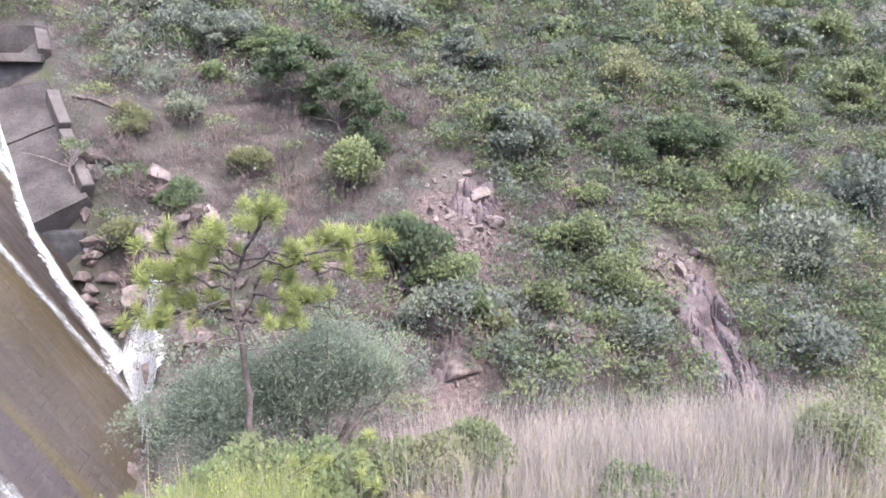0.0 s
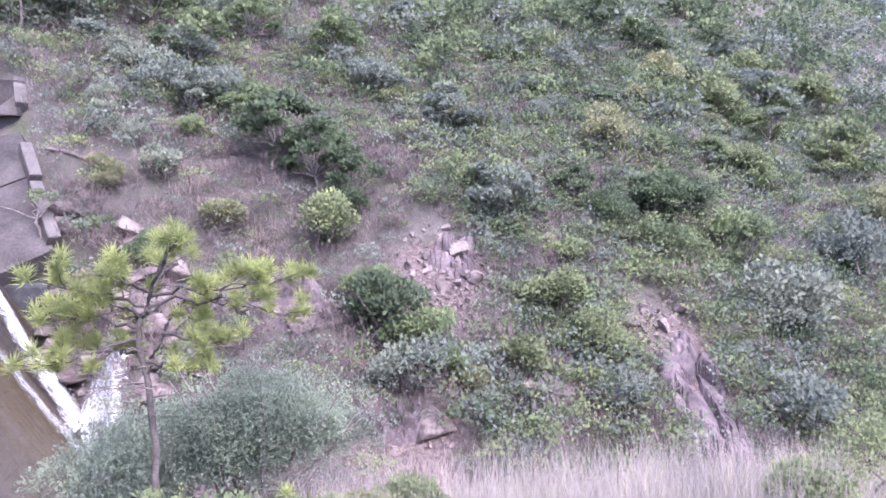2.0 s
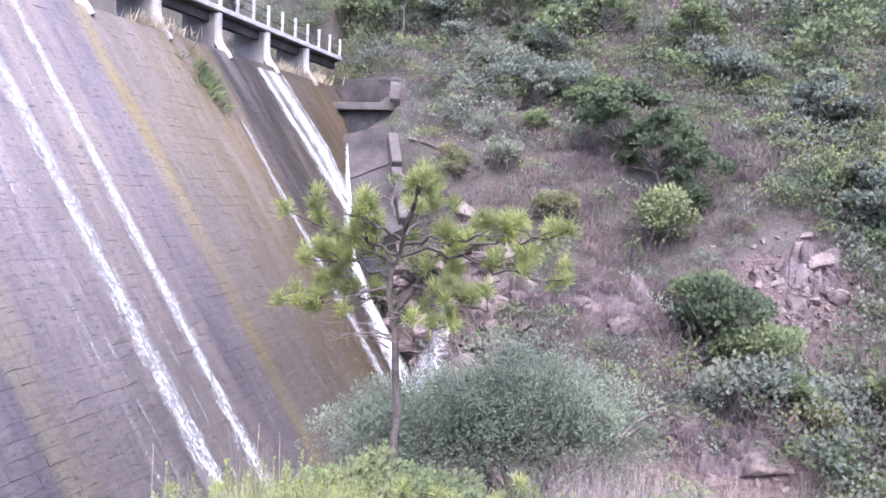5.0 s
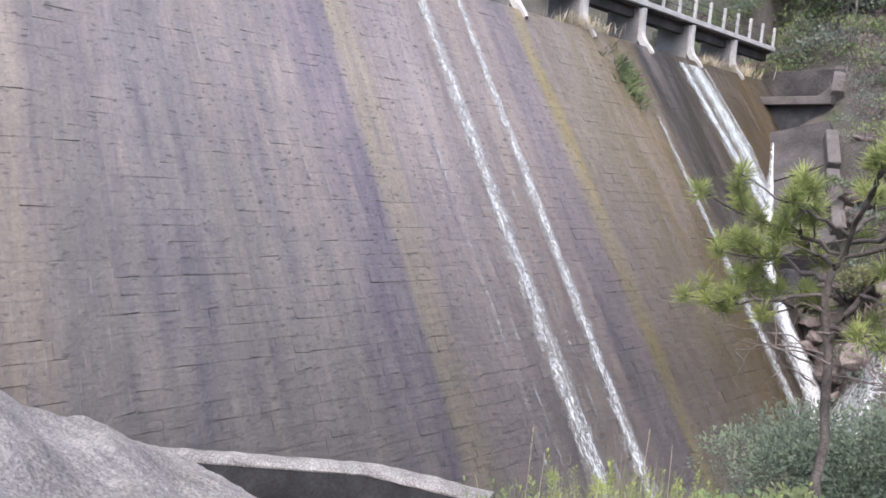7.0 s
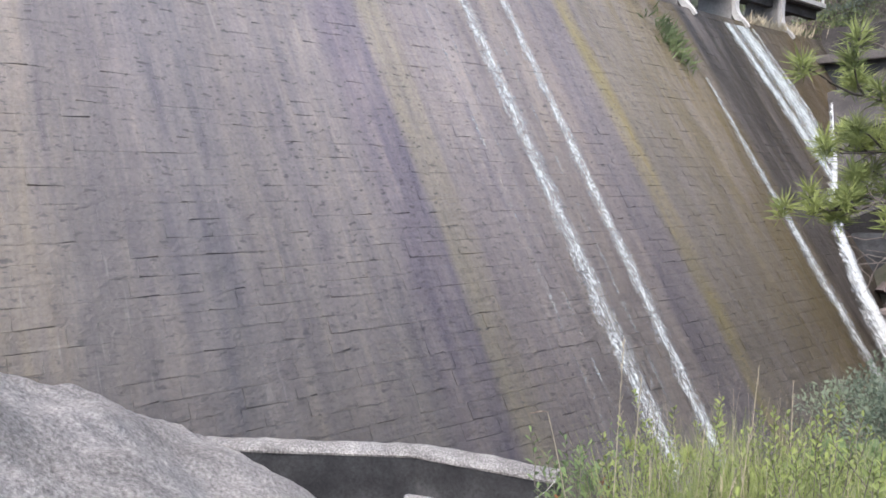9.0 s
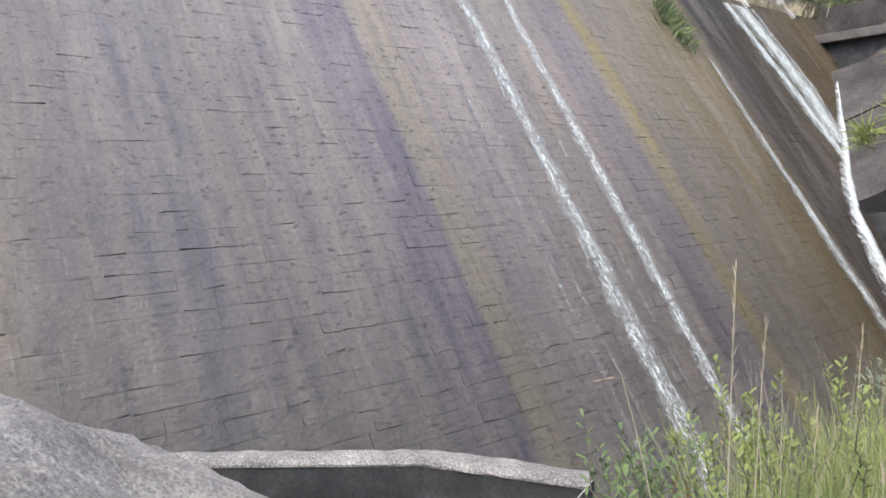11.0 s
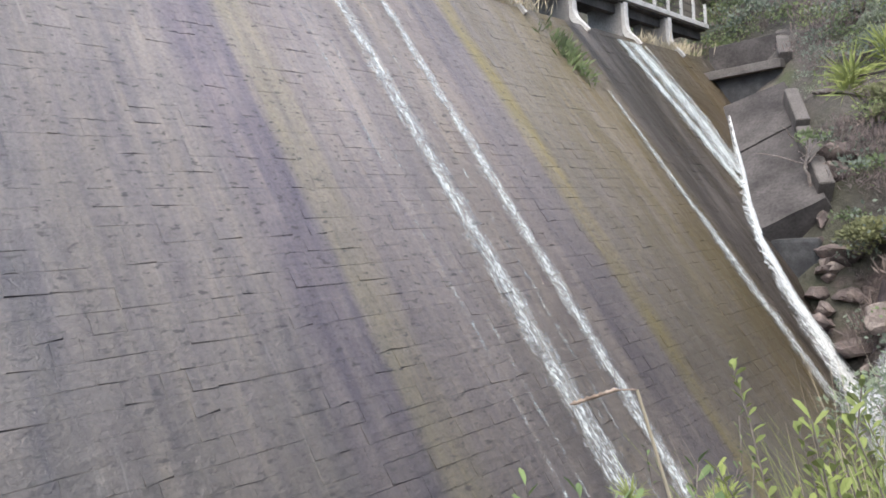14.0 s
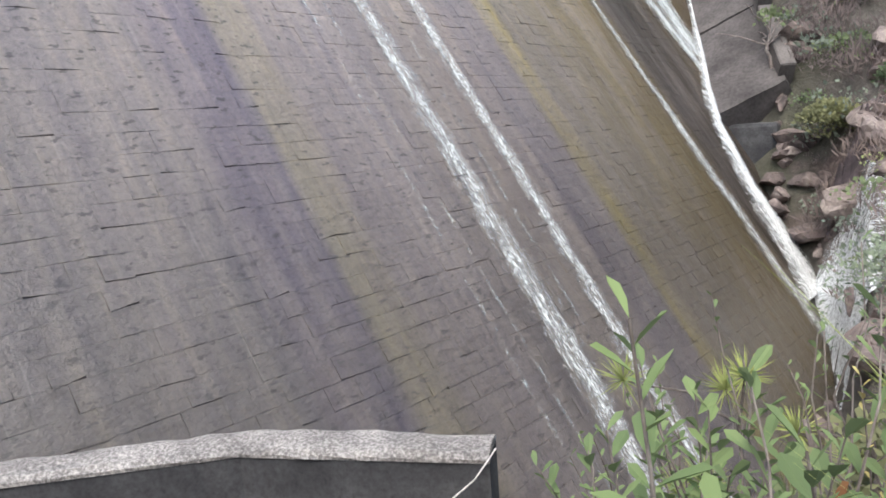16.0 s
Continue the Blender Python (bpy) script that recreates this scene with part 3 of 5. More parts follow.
channel_wall = tagged(new("channel_wall"), "low curved concrete wall with rough pebbly cap and dark damp face", "wall", kind="structure")
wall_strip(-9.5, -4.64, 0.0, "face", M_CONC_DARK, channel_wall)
wall_strip(-4.665, -4.6, 0.015, "cap", M_CAP, channel_wall, 0.02)
wire = tube([(-5.2, 9.92, -4.585), (-5.19, 9.83, -4.62), (-5.26, 9.74, -4.76), (-5.42, 9.6, -4.93), (-5.65, 9.44, -5.06), (-5.95, 9.26, -5.15)], [0.007] * 6, 5)
tagged(part("wire", grid_mesh("wire", wire, True), M_CONC_WHITE), "thin pale wire hanging over the channel wall end", "wire")

# ---- water ----
def sheet(name, line, widths, mat, label, out=0.06, ripple=0.03, seed=1):
    """A strip of running water along a line on the face (rows of y, v), with ragged edges."""
    rng = np.random.default_rng(seed)
    ln = np.array(line, float)
    t = np.linspace(0, len(ln) - 1, 160)
    yy, vv, ww = (np.interp(t, range(len(ln)), q) for q in (ln[:, 0], ln[:, 1], np.array(widths, float)))
    wob = np.cumsum(rng.normal(size=160)) * 0.005
    wob -= np.linspace(wob[0], wob[-1], 160)
    cols = np.linspace(-0.5, 0.5, 9)
    ease = np.ones(9) / 9
    ragged = np.stack([np.convolve(rng.normal(size=168), ease, "valid") for _ in range(2)], -1) * 0.42
    edge = 1.25 + np.where(cols < 0, ragged[:, :1], ragged[:, 1:]) * np.abs(cols * 2) ** 2
    y = yy[:, None] + wob[:, None] + cols * ww[:, None] * edge
    o = out * (1 - (cols * 2) ** 4 * 0.8)[None] + ripple * np.stack([np.convolve(rng.random(168), ease, "valid") for _ in range(9)], -1)
    p = on_dam(y, np.repeat(vv[:, None], 9, 1), o)
    me = grid_mesh(name, p)
    uv = me.uv_layers.new(name="UVMap")
    vi = np.empty(len(me.loops), np.int32)
    me.loops.foreach_get("vertex_index", vi)
    uv.data.foreach_set("uv", np.stack([cols[vi % 9] + 0.5, (vi // 9) / 160], -1).astype(np.float32).ravel())
    return tagged(part(name, me, mat), label, "water", kind="structure")


def v_of(z):
    return (CREST - z) * math.hypot(1, LEAN)


sheet("water_streak", [(16.85, 0.0), (16.85, 6), (16.9, 12), (16.95, v_of(-10.4))], [0.6, 0.85, 1.0, 1.2], M_WATER_STREAK, "broad white streak of water running down the dam", seed=1)
sheet("water_streak", [(18.55, 0.0), (18.55, 6), (18.6, 12), (18.65, v_of(-10.4))], [0.45, 0.65, 0.8, 0.95], M_WATER_STREAK, "narrower white streak of water running down the dam", seed=2)
sheet("water_streak", [(15.75, 1.0), (15.85, 8), (15.9, v_of(-9))], [0.10, 0.16, 0.2], M_WATER_THIN, "faint thin trickle of water down the dam", seed=3)
sheet("water_streak", [(27.7, v_of(2.6)), (27.75, v_of(-3)), (27.8, v_of(-10))], [0.35, 0.85, 1.0], M_WATER_STREAK, "white streak of water starting below a grass tuft", seed=4)
sheet("water_streak", [(31.9, v_of(5.4)), (32.6, v_of(1.5)), (32.9, v_of(-1.0))], [0.6, 0.85, 0.9], M_WATER_BROAD, "white water streaming down beside the abutment", seed=5)
sheet("water_streak", [(33.0, v_of(5.4)), (33.7, v_of(1.8)), (33.5, v_of(-0.4))], [1.5, 1.7, 1.4], M_WATER_BROAD, "wide pale sheet of water down the dam", seed=6)
sheet("water_streak", [(33.9, v_of(5.4)), (34.5, v_of(1.9)), (34.0, v_of(0))], [0.4, 0.5, 0.5], M_WATER_STREAK, "white streak at the edge of the water sheet", seed=7)
sheet("cascade", [(37.0, v_of(2.3)), (35.2, v_of(0.9)), (33.9, v_of(-0.2)), (32.0, v_of(-1.6)), (30.6, v_of(-2.9)), (29.75, v_of(-4.8)), (29.45, v_of(-6.6)), (28.9, v_of(-8.0))],
      [0.12, 0.3, 0.5, 0.72, 0.75, 0.95, 1.4, 2.2], M_CASCADE, "foaming white cascade along the foot of the abutment", 0.14, 0.07, 8)
for a, w, sd in ((15.3, 0.2, 11), (17.6, 0.25, 12)):
    sheet("water_trickle", [(a, 0.5), (a + 0.1, 9), (a + 0.1, v_of(-9))], [w, w, w * 1.3], M_WATER_THIN, "barely visible trickle on the stained stone", seed=sd)


# white water breaking over the stream bed below the cascade
def rapids(line, widths, seed):
    rng = np.random.default_rng(seed)
    ln = np.array(line, float)
    t = np.linspace(0, len(ln) - 1, 90)
    x, y, w = (np.interp(t, range(len(ln)), q) for q in (ln[:, 0], ln[:, 1], np.array(widths, float)))
    d = unit(np.stack([np.gradient(x), np.gradient(y)], -1))
    cols = np.linspace(-0.5, 0.5, 15)
    off = cols * w[:, None] * (1 + 0.15 * rng.normal(size=(90, 1)).clip(-1.5, 1.5))
    px, py = x[:, None] + d[:, 1:] * off, y[:, None] - d[:, :1] * off
    z = height(px, py) + 0.22 + 0.16 * waves(px, py, 0.7, seed) + 0.10 * rng.random(px.shape)
    me = grid_mesh("stream_water", np.stack([px, py, z], -1))
    uv = me.uv_layers.new(name="UVMap")
    vi = np.empty(len(me.loops), np.int32)
    me.loops.foreach_get("vertex_index", vi)
    uv.data.foreach_set("uv", np.stack([cols[vi % 15] + 0.5, (vi // 15) / 90], -1).astype(np.float32).ravel())
    tagged(part("stream_water", me, M_CASCADE), "white foaming water breaking over the stream bed", "water", kind="structure")


rapids([(-8.1, 29.2), (-7.3, 28.5), (-6.8, 27.5), (-6.35, 26.2), (-6.0, 25.4)], [1.2, 2.0, 2.3, 1.7, 1.1], 3)


# ---- rocks ----
def rock_mesh(seed, flat=0.7):
    rng = np.random.default_rng(seed)
    bm = bmesh.new()
    bmesh.ops.create_icosphere(bm, subdivisions=3, radius=1.0)
    cuts = [(Vector(unit(rng.normal(size=3))), rng.uniform(0.36, 0.7)) for _ in range(16)]
    for v in bm.verts:
        for n, d in cuts:
            k = v.co.dot(n)
            if k > d:
                v.co -= n * (k - d)
        v.co *= 1.25 + 0.16 * noise.noise(v.co * 3.1 + Vector((seed, 0, 0))) + 0.10 * noise.noise(v.co * 8 + Vector((0, seed, 0)))
        v.co.z *= flat
    return bm_mesh("rock", bm)


ROCKS = [rock_mesh(k) for k in range(5)]
ROCKS_PALE = [rock_mesh(k + 20, 0.8) for k in range(3)]
for m in ROCKS:
    m.materials.append(M_ROCK)
for m in ROCKS_PALE:
    m.materials.append(M_ROCK_PALE)


def put_rock(x, y, size, seed, pale=False, label="rough dark brown rock on the stream bank", group="rocks beside the cascade", sink=0.25):
    rng = np.random.default_rng(seed)
    me = (ROCKS_PALE if pale else ROCKS)[seed % (3 if pale else 5)]
    ob = part("rock", me, None)
    ob.matrix_basis = pose(x, y, float(height(x, y)) + size * (0.5 - sink), rng.uniform(-25, 25), rng.uniform(-25, 25), rng.uniform(0, 360)) @ Matrix.Diagonal((size, size * rng.uniform(0.7, 1.2), size, 1))
    tagged(ob, label, "rock", group)


rng = np.random.default_rng(31)
for k in range(80):
    t = rng.random()
    x = -9.3 + 5.2 * t + rng.normal() * 0.5
    y = 30.6 - 3.6 * t + rng.uniform(-0.6, 3.6) ** 1.0
    if abs(x - np.interp(y, (23.0, 24.3, 26.1, 27.5, 28.5, 29.2), (-5.0, -5.6, -6.3, -6.8, -7.3, -8.1))) < 1.15:
        continue
    put_rock(x, y, rng.uniform(0.3, 0.85), k, k % 5 == 0, "broken reddish brown rock beside the white cascade")
for k in range(16):
    put_rock(-9.3 + rng.uniform(-0.7, 1.3), 30.9 + rng.uniform(-0.6, 1.0), rng.uniform(0.35, 0.8), k + 160, k % 7 == 0, "dark jointed rock under the concrete abutment", "rocks beside the cascade", 0.3)
for k in range(24):
    put_rock(-5.5 + rng.uniform(-1.5, 3.5), 25.5 + rng.uniform(-1.5, 1.5), rng.uniform(0.4, 0.9), k + 60, False, "wet dark boulder in the stream bed", "boulders in the stream")
for x, y, s in ((10.0, 32.2, 0.42), (17.4, 31.4, 0.42), (12.0, 34.6, 0.38), (14.7, 30.5, 0.55), (7.4, 34.0, 0.5), (5.3, 31.6, 0.45), (29.4, 43.2, 0.7), (19.8, 42.1, 0.55), (8.1, 32.6, 0.45), (16.2, 30.4, 0.4)):
    put_rock(x, y, s, int(x * 10), True, "pale loose boulder on the bare slope", "boulders on the hillside")
for k in range(16):
    put_rock(6.8 + rng.normal() * 0.8, 33.6 + rng.normal() * 1.0, rng.uniform(0.2, 0.5), k + 130, k % 2 == 0, "pinkish bedrock in the bare scar", "bedrock in the scar", 0.5)
for x, y, s in ((9.4, 27.6, 1.3), (10.2, 27.2, 1.0), (3.0, 27.2, 0.9), (5.2, 26.6, 1.0), (-1.5, 31.0, 0.9), (-3.2, 31.2, 0.8), (0.5, 30.4, 0.7), (-4.6, 30.6, 0.7)):
    put_rock(x, y, s, int(40 + x * 7), False, "dark rock face showing through the scrub", "outcrops in the scrub", 0.45)



def bedrock(cx, cy, rx, ry, lift, step, seed, label):
    """A jointed rock face standing out of the slope: tilted slabs parted by cracks, ragged at the rim."""
    rng = np.random.default_rng(seed)
    n = 74
    u, w = np.meshgrid(np.linspace(-1.15, 1.15, n), np.linspace(-1.15, 1.15, n))
    x, y = cx + u * rx, cy + w * ry
    seeds = rng.uniform(-1.2, 1.2, (46, 2))
    warp = 0.12 * waves(x, y, 1.3, seed)
    d = np.hypot((u + warp)[..., None] * 1.7 - seeds[:, 0] * 1.7, (w - warp)[..., None] - seeds[:, 1])
    near_i = d.argmin(-1)
    two = np.sort(d, -1)
    crack = smooth(two[..., 1] - two[..., 0], 0.0, 0.07)
    tilt, base = rng.normal(size=(46, 2)) * step * 0.9, rng.uniform(-0.5, 0.7, 46) * step
    slab_z = base[near_i] + tilt[near_i, 0] * (u - seeds[near_i, 0]) * 2.2 + tilt[near_i, 1] * (w - seeds[near_i, 1]) * 2.2
    edge = 1 - smooth(np.hypot(u, w) + 0.22 * waves(x, y, 1.6, seed + 1) + 0.1 * waves(x, y, 0.5, seed + 2), 0.62, 1.02)
    z = height(x, y) + lift * edge + (slab_z - 0.22 * step * 2 * (1 - crack)) * edge - 0.5 * (1 - edge) + 0.03 * waves(x, y, 0.35, seed + 3)
    tagged(part("rock", grid_mesh("rock", np.stack([x, y, z], -1), smooth_shade=False), M_BEDROCK), label, "rock", "rock faces on the hillside")


bedrock(16.3, 27.2, 2.0, 3.2, 0.5, 0.42, 5, "mauve-brown jointed bedrock bared in the gully")
bedrock(7.3, 33.9, 1.5, 1.3, 0.25, 0.3, 6, "pinkish fractured bedrock in the bare scar")
bedrock(9.7, 27.3, 1.2, 1.2, 0.45, 0.4, 7, "dark mauve rock face between leafy shrubs")
bedrock(-1.2, 30.9, 3.6, 0.9, 0.4, 0.32, 8, "low band of dark rock across the dry scrub")
bedrock(3.6, 26.6, 1.8, 0.9, 0.4, 0.35, 9, "dark broken rock at the foot of the hillside")
bedrock(-6.2, 30.2, 1.9, 1.2, 0.35, 0.45, 10, "reddish brown jointed rock beside the cascade")

# loose scree on the two scars
def scree(cx, cy, sx, sy, n, seed, lean=0.0):
    rng = np.random.default_rng(seed)
    x = cx + rng.normal(size=n) * sx
    y = cy + rng.normal(size=n) * sy
    x += (y - cy) * lean
    s = rng.gamma(2.0, 0.045, n).clip(0.03, 0.4)
    out = []
    for i in range(n):
        c = np.array([x[i], y[i], float(height(x[i], y[i])) + s[i] * 0.25])
        a = unit(rng.normal(size=(3, 3)))
        q = [c + a[0] * s[i], c + a[1] * s[i], c - a[0] * s[i] * 0.8, c - a[1] * s[i] * 0.9]
        t, bt = c + (0, 0, s[i] * 0.6), c - (0, 0, s[i] * 0.5)
        for j in range(4):
            out.append([q[j], q[(j + 1) % 4], t, t])
            out.append([q[(j + 1) % 4], q[j], bt, bt])
    return np.array(out)


tri = np.concatenate([scree(6.8, 32.6, 1.0, 1.5, 800, 1, 0.2), scree(16.0, 30.9, 1.0, 0.8, 300, 2), scree(-7.6, 29.2, 1.2, 0.8, 160, 3), scree(3.8, 26.4, 1.6, 0.5, 160, 4)])
me = bpy.data.meshes.new("scree")
me.from_pydata(tri[:, :3].reshape(-1, 3).tolist(), [], np.arange(len(tri) * 3).reshape(-1, 3).tolist())
tagged(part("scree", me, M_ROCK_PALE), "pinkish broken scree on the bare scars", "stones", kind="stuff")

# ---- rock slope beside the path ----
ux, uy = np.meshgrid(np.linspace(-8.2, -2.3, 110), np.linspace(-0.5, 8.0, 150))
crest = -2.38 - 0.60 * (uy - 4.15) + 0.0 * ux
top = crest - 0.055 * (ux + 5.4) ** 2 - 1.3 * soft_plus(-(ux + 6.1), 0.25) - 1.6 * soft_plus(uy - 6.55 - 0.22 * (ux + 5.5), 0.15)
top = np.minimum(top, -1.3 - 0.1 * (4 - uy).clip(0, 9)) + 0.13 * waves(ux, uy, 1.8, 11) + 0.07 * waves(ux, uy, 0.65, 12) + 0.03 * waves(ux, uy, 0.25, 13)
rim = np.minimum.reduce([ux + 8.2, -2.3 - ux, uy + 0.5, 8.0 - uy])
top = top - 3.0 * (1 - smooth(rim, 0, 0.9)) * (1 - smooth(ux, -3.5, -3.0) * 0.7)
tagged(part("rock_outcrop", grid_mesh("rock_outcrop", np.stack([ux, uy, top], -1)), M_GRIT), "bare gritty pale grey rock slope beside the path", "rock")


# broken concrete block lying between the rock slope and the channel wall
bm = bmesh.new()
box(bm, -0.4, 0.4, -0.26, 0.26, -0.45, 0.45, 0.05)
bmesh.ops.subdivide_edges(bm, edges=list(bm.edges), cuts=3, use_grid_fill=True)
for v in bm.verts:
    v.co += Vector((noise.noise(v.co * 2.3), noise.noise(v.co * 2.3 + Vector((7, 0, 0))), noise.noise(v.co * 2.3 + Vector((0, 9, 0))))) * 0.06
    v.co.z -= 0.16 * max(0.0, v.co.x)
block = part("concrete_block", bm_mesh("concrete_block", bm), M_CAP)
block.matrix_basis = pose(-4.78, 7.82, float(height(-4.78, 7.82)) + 0.25, 7, -6, 42)
tagged(block, "broken pale concrete block beside the channel wall", "block")


# ---- plants ----
def limb(rng, a, b, r0, r1, n=7, sag=0.15):
    a, b = np.array(a, float), np.array(b, float)
    t = np.linspace(0, 1, n)[:, None]
    L = np.linalg.norm(b - a)
    wob = rng.normal(size=(n, 3)) * 0.035 * L * np.sin(np.pi * t) + np.array([0, 0, sag]) * L * np.sin(np.pi * t) * 0.4
    return tube(a + (b - a) * t + wob, np.linspace(r0, r1, n), 6)


def shrub(name, seed, leaves, radii, n, size, lobes, label, category="shrub", group="", slim=0.32, stem=M_TWIG):
    """A bush: short forked stems under an uneven leafy crown."""
    rng = np.random.default_rng(seed)
    ob = tagged(new(name), label, category, group)
    grids = [limb(rng, (rng.normal() * 0.06, rng.normal() * 0.06, -0.25), (*(rng.normal(size=2) * np.array(radii[:2]) * 0.4), radii[2] * rng.uniform(0.7, 1.3)), 0.05 * radii[2] ** 0.5, 0.012) for _ in range(6)]
    part("stem", join_grids("stem", grids), stem, ob)
    part("crown", quads_mesh("crown", clump(rng, n, radii, size, lobes, slim)), GREENS[leaves], ob)
    return ob


VARIANTS = {}
for kind, words, n, size in (("dark", "dense dark green shrub on the hillside", 2900, 0.098), ("mid", "green shrub among the hillside scrub", 2500, 0.098), ("light", "light green leafy shrub on the hillside", 2300, 0.105),
                             ("pale", "pale silvery-leaved shrub on the hillside", 2300, 0.098), ("grey", "grey-green shrub on the hillside", 2500, 0.095), ("yellow", "yellow-green feathery shrub on the slope", 2300, 0.1)):
    VARIANTS[kind] = []
    for k in range(3):
        ob = shrub("shrub", 100 + 10 * k + len(kind), kind, (1.0, 1.0, 0.8 + 0.15 * k), n, size, 8 + 2 * k, words, group=f"{kind} hillside shrubs")
        VARIANTS[kind].append(ob)


def hill_tree(seed, leaves, label, n=2600):
    """A small slope tree of unit radius: pale forked trunk, several flattened leaf masses with gaps between them."""
    rng = np.random.default_rng(seed)
    ob = tagged(new("tree"), label, "tree", f"{leaves} hillside trees")
    grids = [limb(rng, (0, 0, -0.3), (0.05, 0, 0.75), 0.045, 0.03, 7, 0)]
    quads = []
    lobes = 8
    for k in range(lobes):
        a, r = k * 2.4 + rng.uniform(-0.4, 0.4), (0.15 + 0.62 * (k / lobes) ** 0.6)
        c = np.array([math.cos(a) * r, math.sin(a) * r, 1.55 - 0.85 * (k / lobes) + rng.uniform(-0.15, 0.15)])
        grids.append(limb(rng, (0.03, 0, 0.55), c - (0, 0, 0.08), 0.022, 0.008, 6, 0.1))
        size = rng.uniform(0.34, 0.52)
        quads.append(clump(rng, n // lobes, (size, size, size * 0.62), 0.088, 6, 0.36, 0.2) + c - (0, 0, size * 0.3))
    part("trunk", join_grids("trunk", grids), M_TWIG, ob)
    part("crown", quads_mesh("crown", np.concatenate(quads)), GREENS[leaves], ob)
    return ob


VARIANTS["dark_tree"] = [hill_tree(700 + k, "dark", "dark green tree with layered crown on the hillside") for k in range(3)]
VARIANTS["mid_tree"] = [hill_tree(710 + k, "mid", "green round-topped tree on the hillside") for k in range(3)]
VARIANTS["light_tree"] = [hill_tree(720 + k, "light", "light green young tree on the hillside") for k in range(3)]
VARIANTS["grey_tree"] = [hill_tree(730 + k, "grey", "grey-green tree with pale trunk on the hillside") for k in range(3)]
USED = set()


def put_shrub(kind, x, y, r, seed):
    rng = np.random.default_rng(seed)
    src = VARIANTS[kind][seed % 3]
    m = pose(x, y, float(height(x, y)) - 0.15 * r, 0, 0, rng.uniform(0, 360))
    s = r * rng.uniform(0.92, 1.08)
    if src.name not in USED:
        USED.add(src.name)
        src.matrix_basis = m @ Matrix.Diagonal((s, s, s, 1))
    else:
        c = copy_thing(src, m)
        c.scale = (s, s, s * rng.uniform(0.85, 1.15))


NOTED = {
    "pale": ((-9.3, 38.6, .9), (-7.5, 37.4, .9), (-5.9, 36.2, 1.4), (23.1, 31.2, 2.4), (21.8, 30.4, 1.5)),
    "yellow": ((-8.6, 35.4, .95), (-3.2, 33.9, 1.1), (17.6, 40.4, 1.7), (21.7, 45.7, 1.8), (6.7, 27.5, 1.0), (24.5, 49.1, 1.9), (-7.9, 35.0, .8)),
    "dark_tree": ((-.7, 38.0, 2.4), (.9, 37.2, 2.3), (2.5, 36.3, 1.7), (18.2, 36.4, 1.6), (14.2, 37.0, 1.5), (24.5, 52.0, 2.2), (22.0, 53.5, 2.2)),
    "light_tree": ((28.0, 46.8, 2.0), (30.5, 45.2, 1.7), (34.8, 44.0, 2.0), (38.0, 51.5, 2.4), (26.8, 41.0, 1.5)),
    "grey_tree": ((9.6, 36.6, 1.7), (-5.5, 40.8, 1.6), (8.4, 42.6, 1.7), (-12.6, 44.5, 1.6), (33.0, 50.0, 2.1), (23.0, 31.0, 1.5)),
    "dark": ((2.4, 35.9, 1.4), (-5.6, 31.7, 1.1), (18.5, 37., 1.9), (20.4, 36.7, 1.9), (15.7, 35.7, 1.4), (4.0, 30.1, 2.0), (-2.8, 41.8, 1.6)),
    "light": ((1.2, 34., 1.75), (12.8, 33.4, 1.2), (11.4, 31., 1.5), (28.5, 47.6, 2.6), (26.5, 41.9, 1.9), (9., 28.4, 1.4), (12.8, 28.9, 1.5), (9.8, 37.3, 1.8), (38.6, 52.6, 3.0), (35.3, 44.7, 2.6)),
    "grey": ((10.1, 36.1, 2.1), (4.4, 27.9, 1.6), (12.6, 26.6, 1.2), (20.9, 26.6, 2.2), (-4.3, 42.3, 1.7), (-6.8, 41.4, 1.8), (9.2, 41.9, 1.9), (4.6, 44.7, 2.0), (29.2, 35.2, 2.5)),
    "mid_tree": ((-12.0, 45.5, 2.0), (-8.5, 46.5, 2.1), (-15.0, 46.8, 2.2), (-3.0, 47.5, 2.2), (-5.6, 45.4, 1.7), (2.0, 47.0, 2.0), (-18.5, 48.5, 2.4)),
    "mid": ((5.2, 29.2, 1.5), (3.2, 31.2, 1.4), (6.2, 28.2, 1.1), (18.0, 34.5, 1.7), (22.6, 35.2, 1.8), (-15.5, 45.0, 2.2), (-18.5, 46.5, 2.4)),
}
seed = 0
for kind, spots in NOTED.items():
    for x, y, r in spots:
        seed += 1
        put_shrub(kind, x, y, r, seed)

BARE = ((6.6, 32.6, 2.2, 3.0), (16.2, 29.4, 1.7, 3.2), (16.0, 26.6, 1.3, 1.8), (-7.9, 28.9, 1.3, 1.1), (4.4, 25.2, 1.7, 0.7))


def is_bare(x, y):
    """Scars, the abutment, the dam and the stream bed stay free of plants."""
    b = (x < -9.6 - 0.5 * (y - 32.3) + 0.4) & (x > -17.5) & (y < 42) | (y < 22.8 + 0.02 * x) | (x < -10) & (y < 31)
    for cx, cy, rx, ry in BARE:
        b |= ((x - cx) / rx) ** 2 + ((y - cy) / ry) ** 2 < 1
    return b


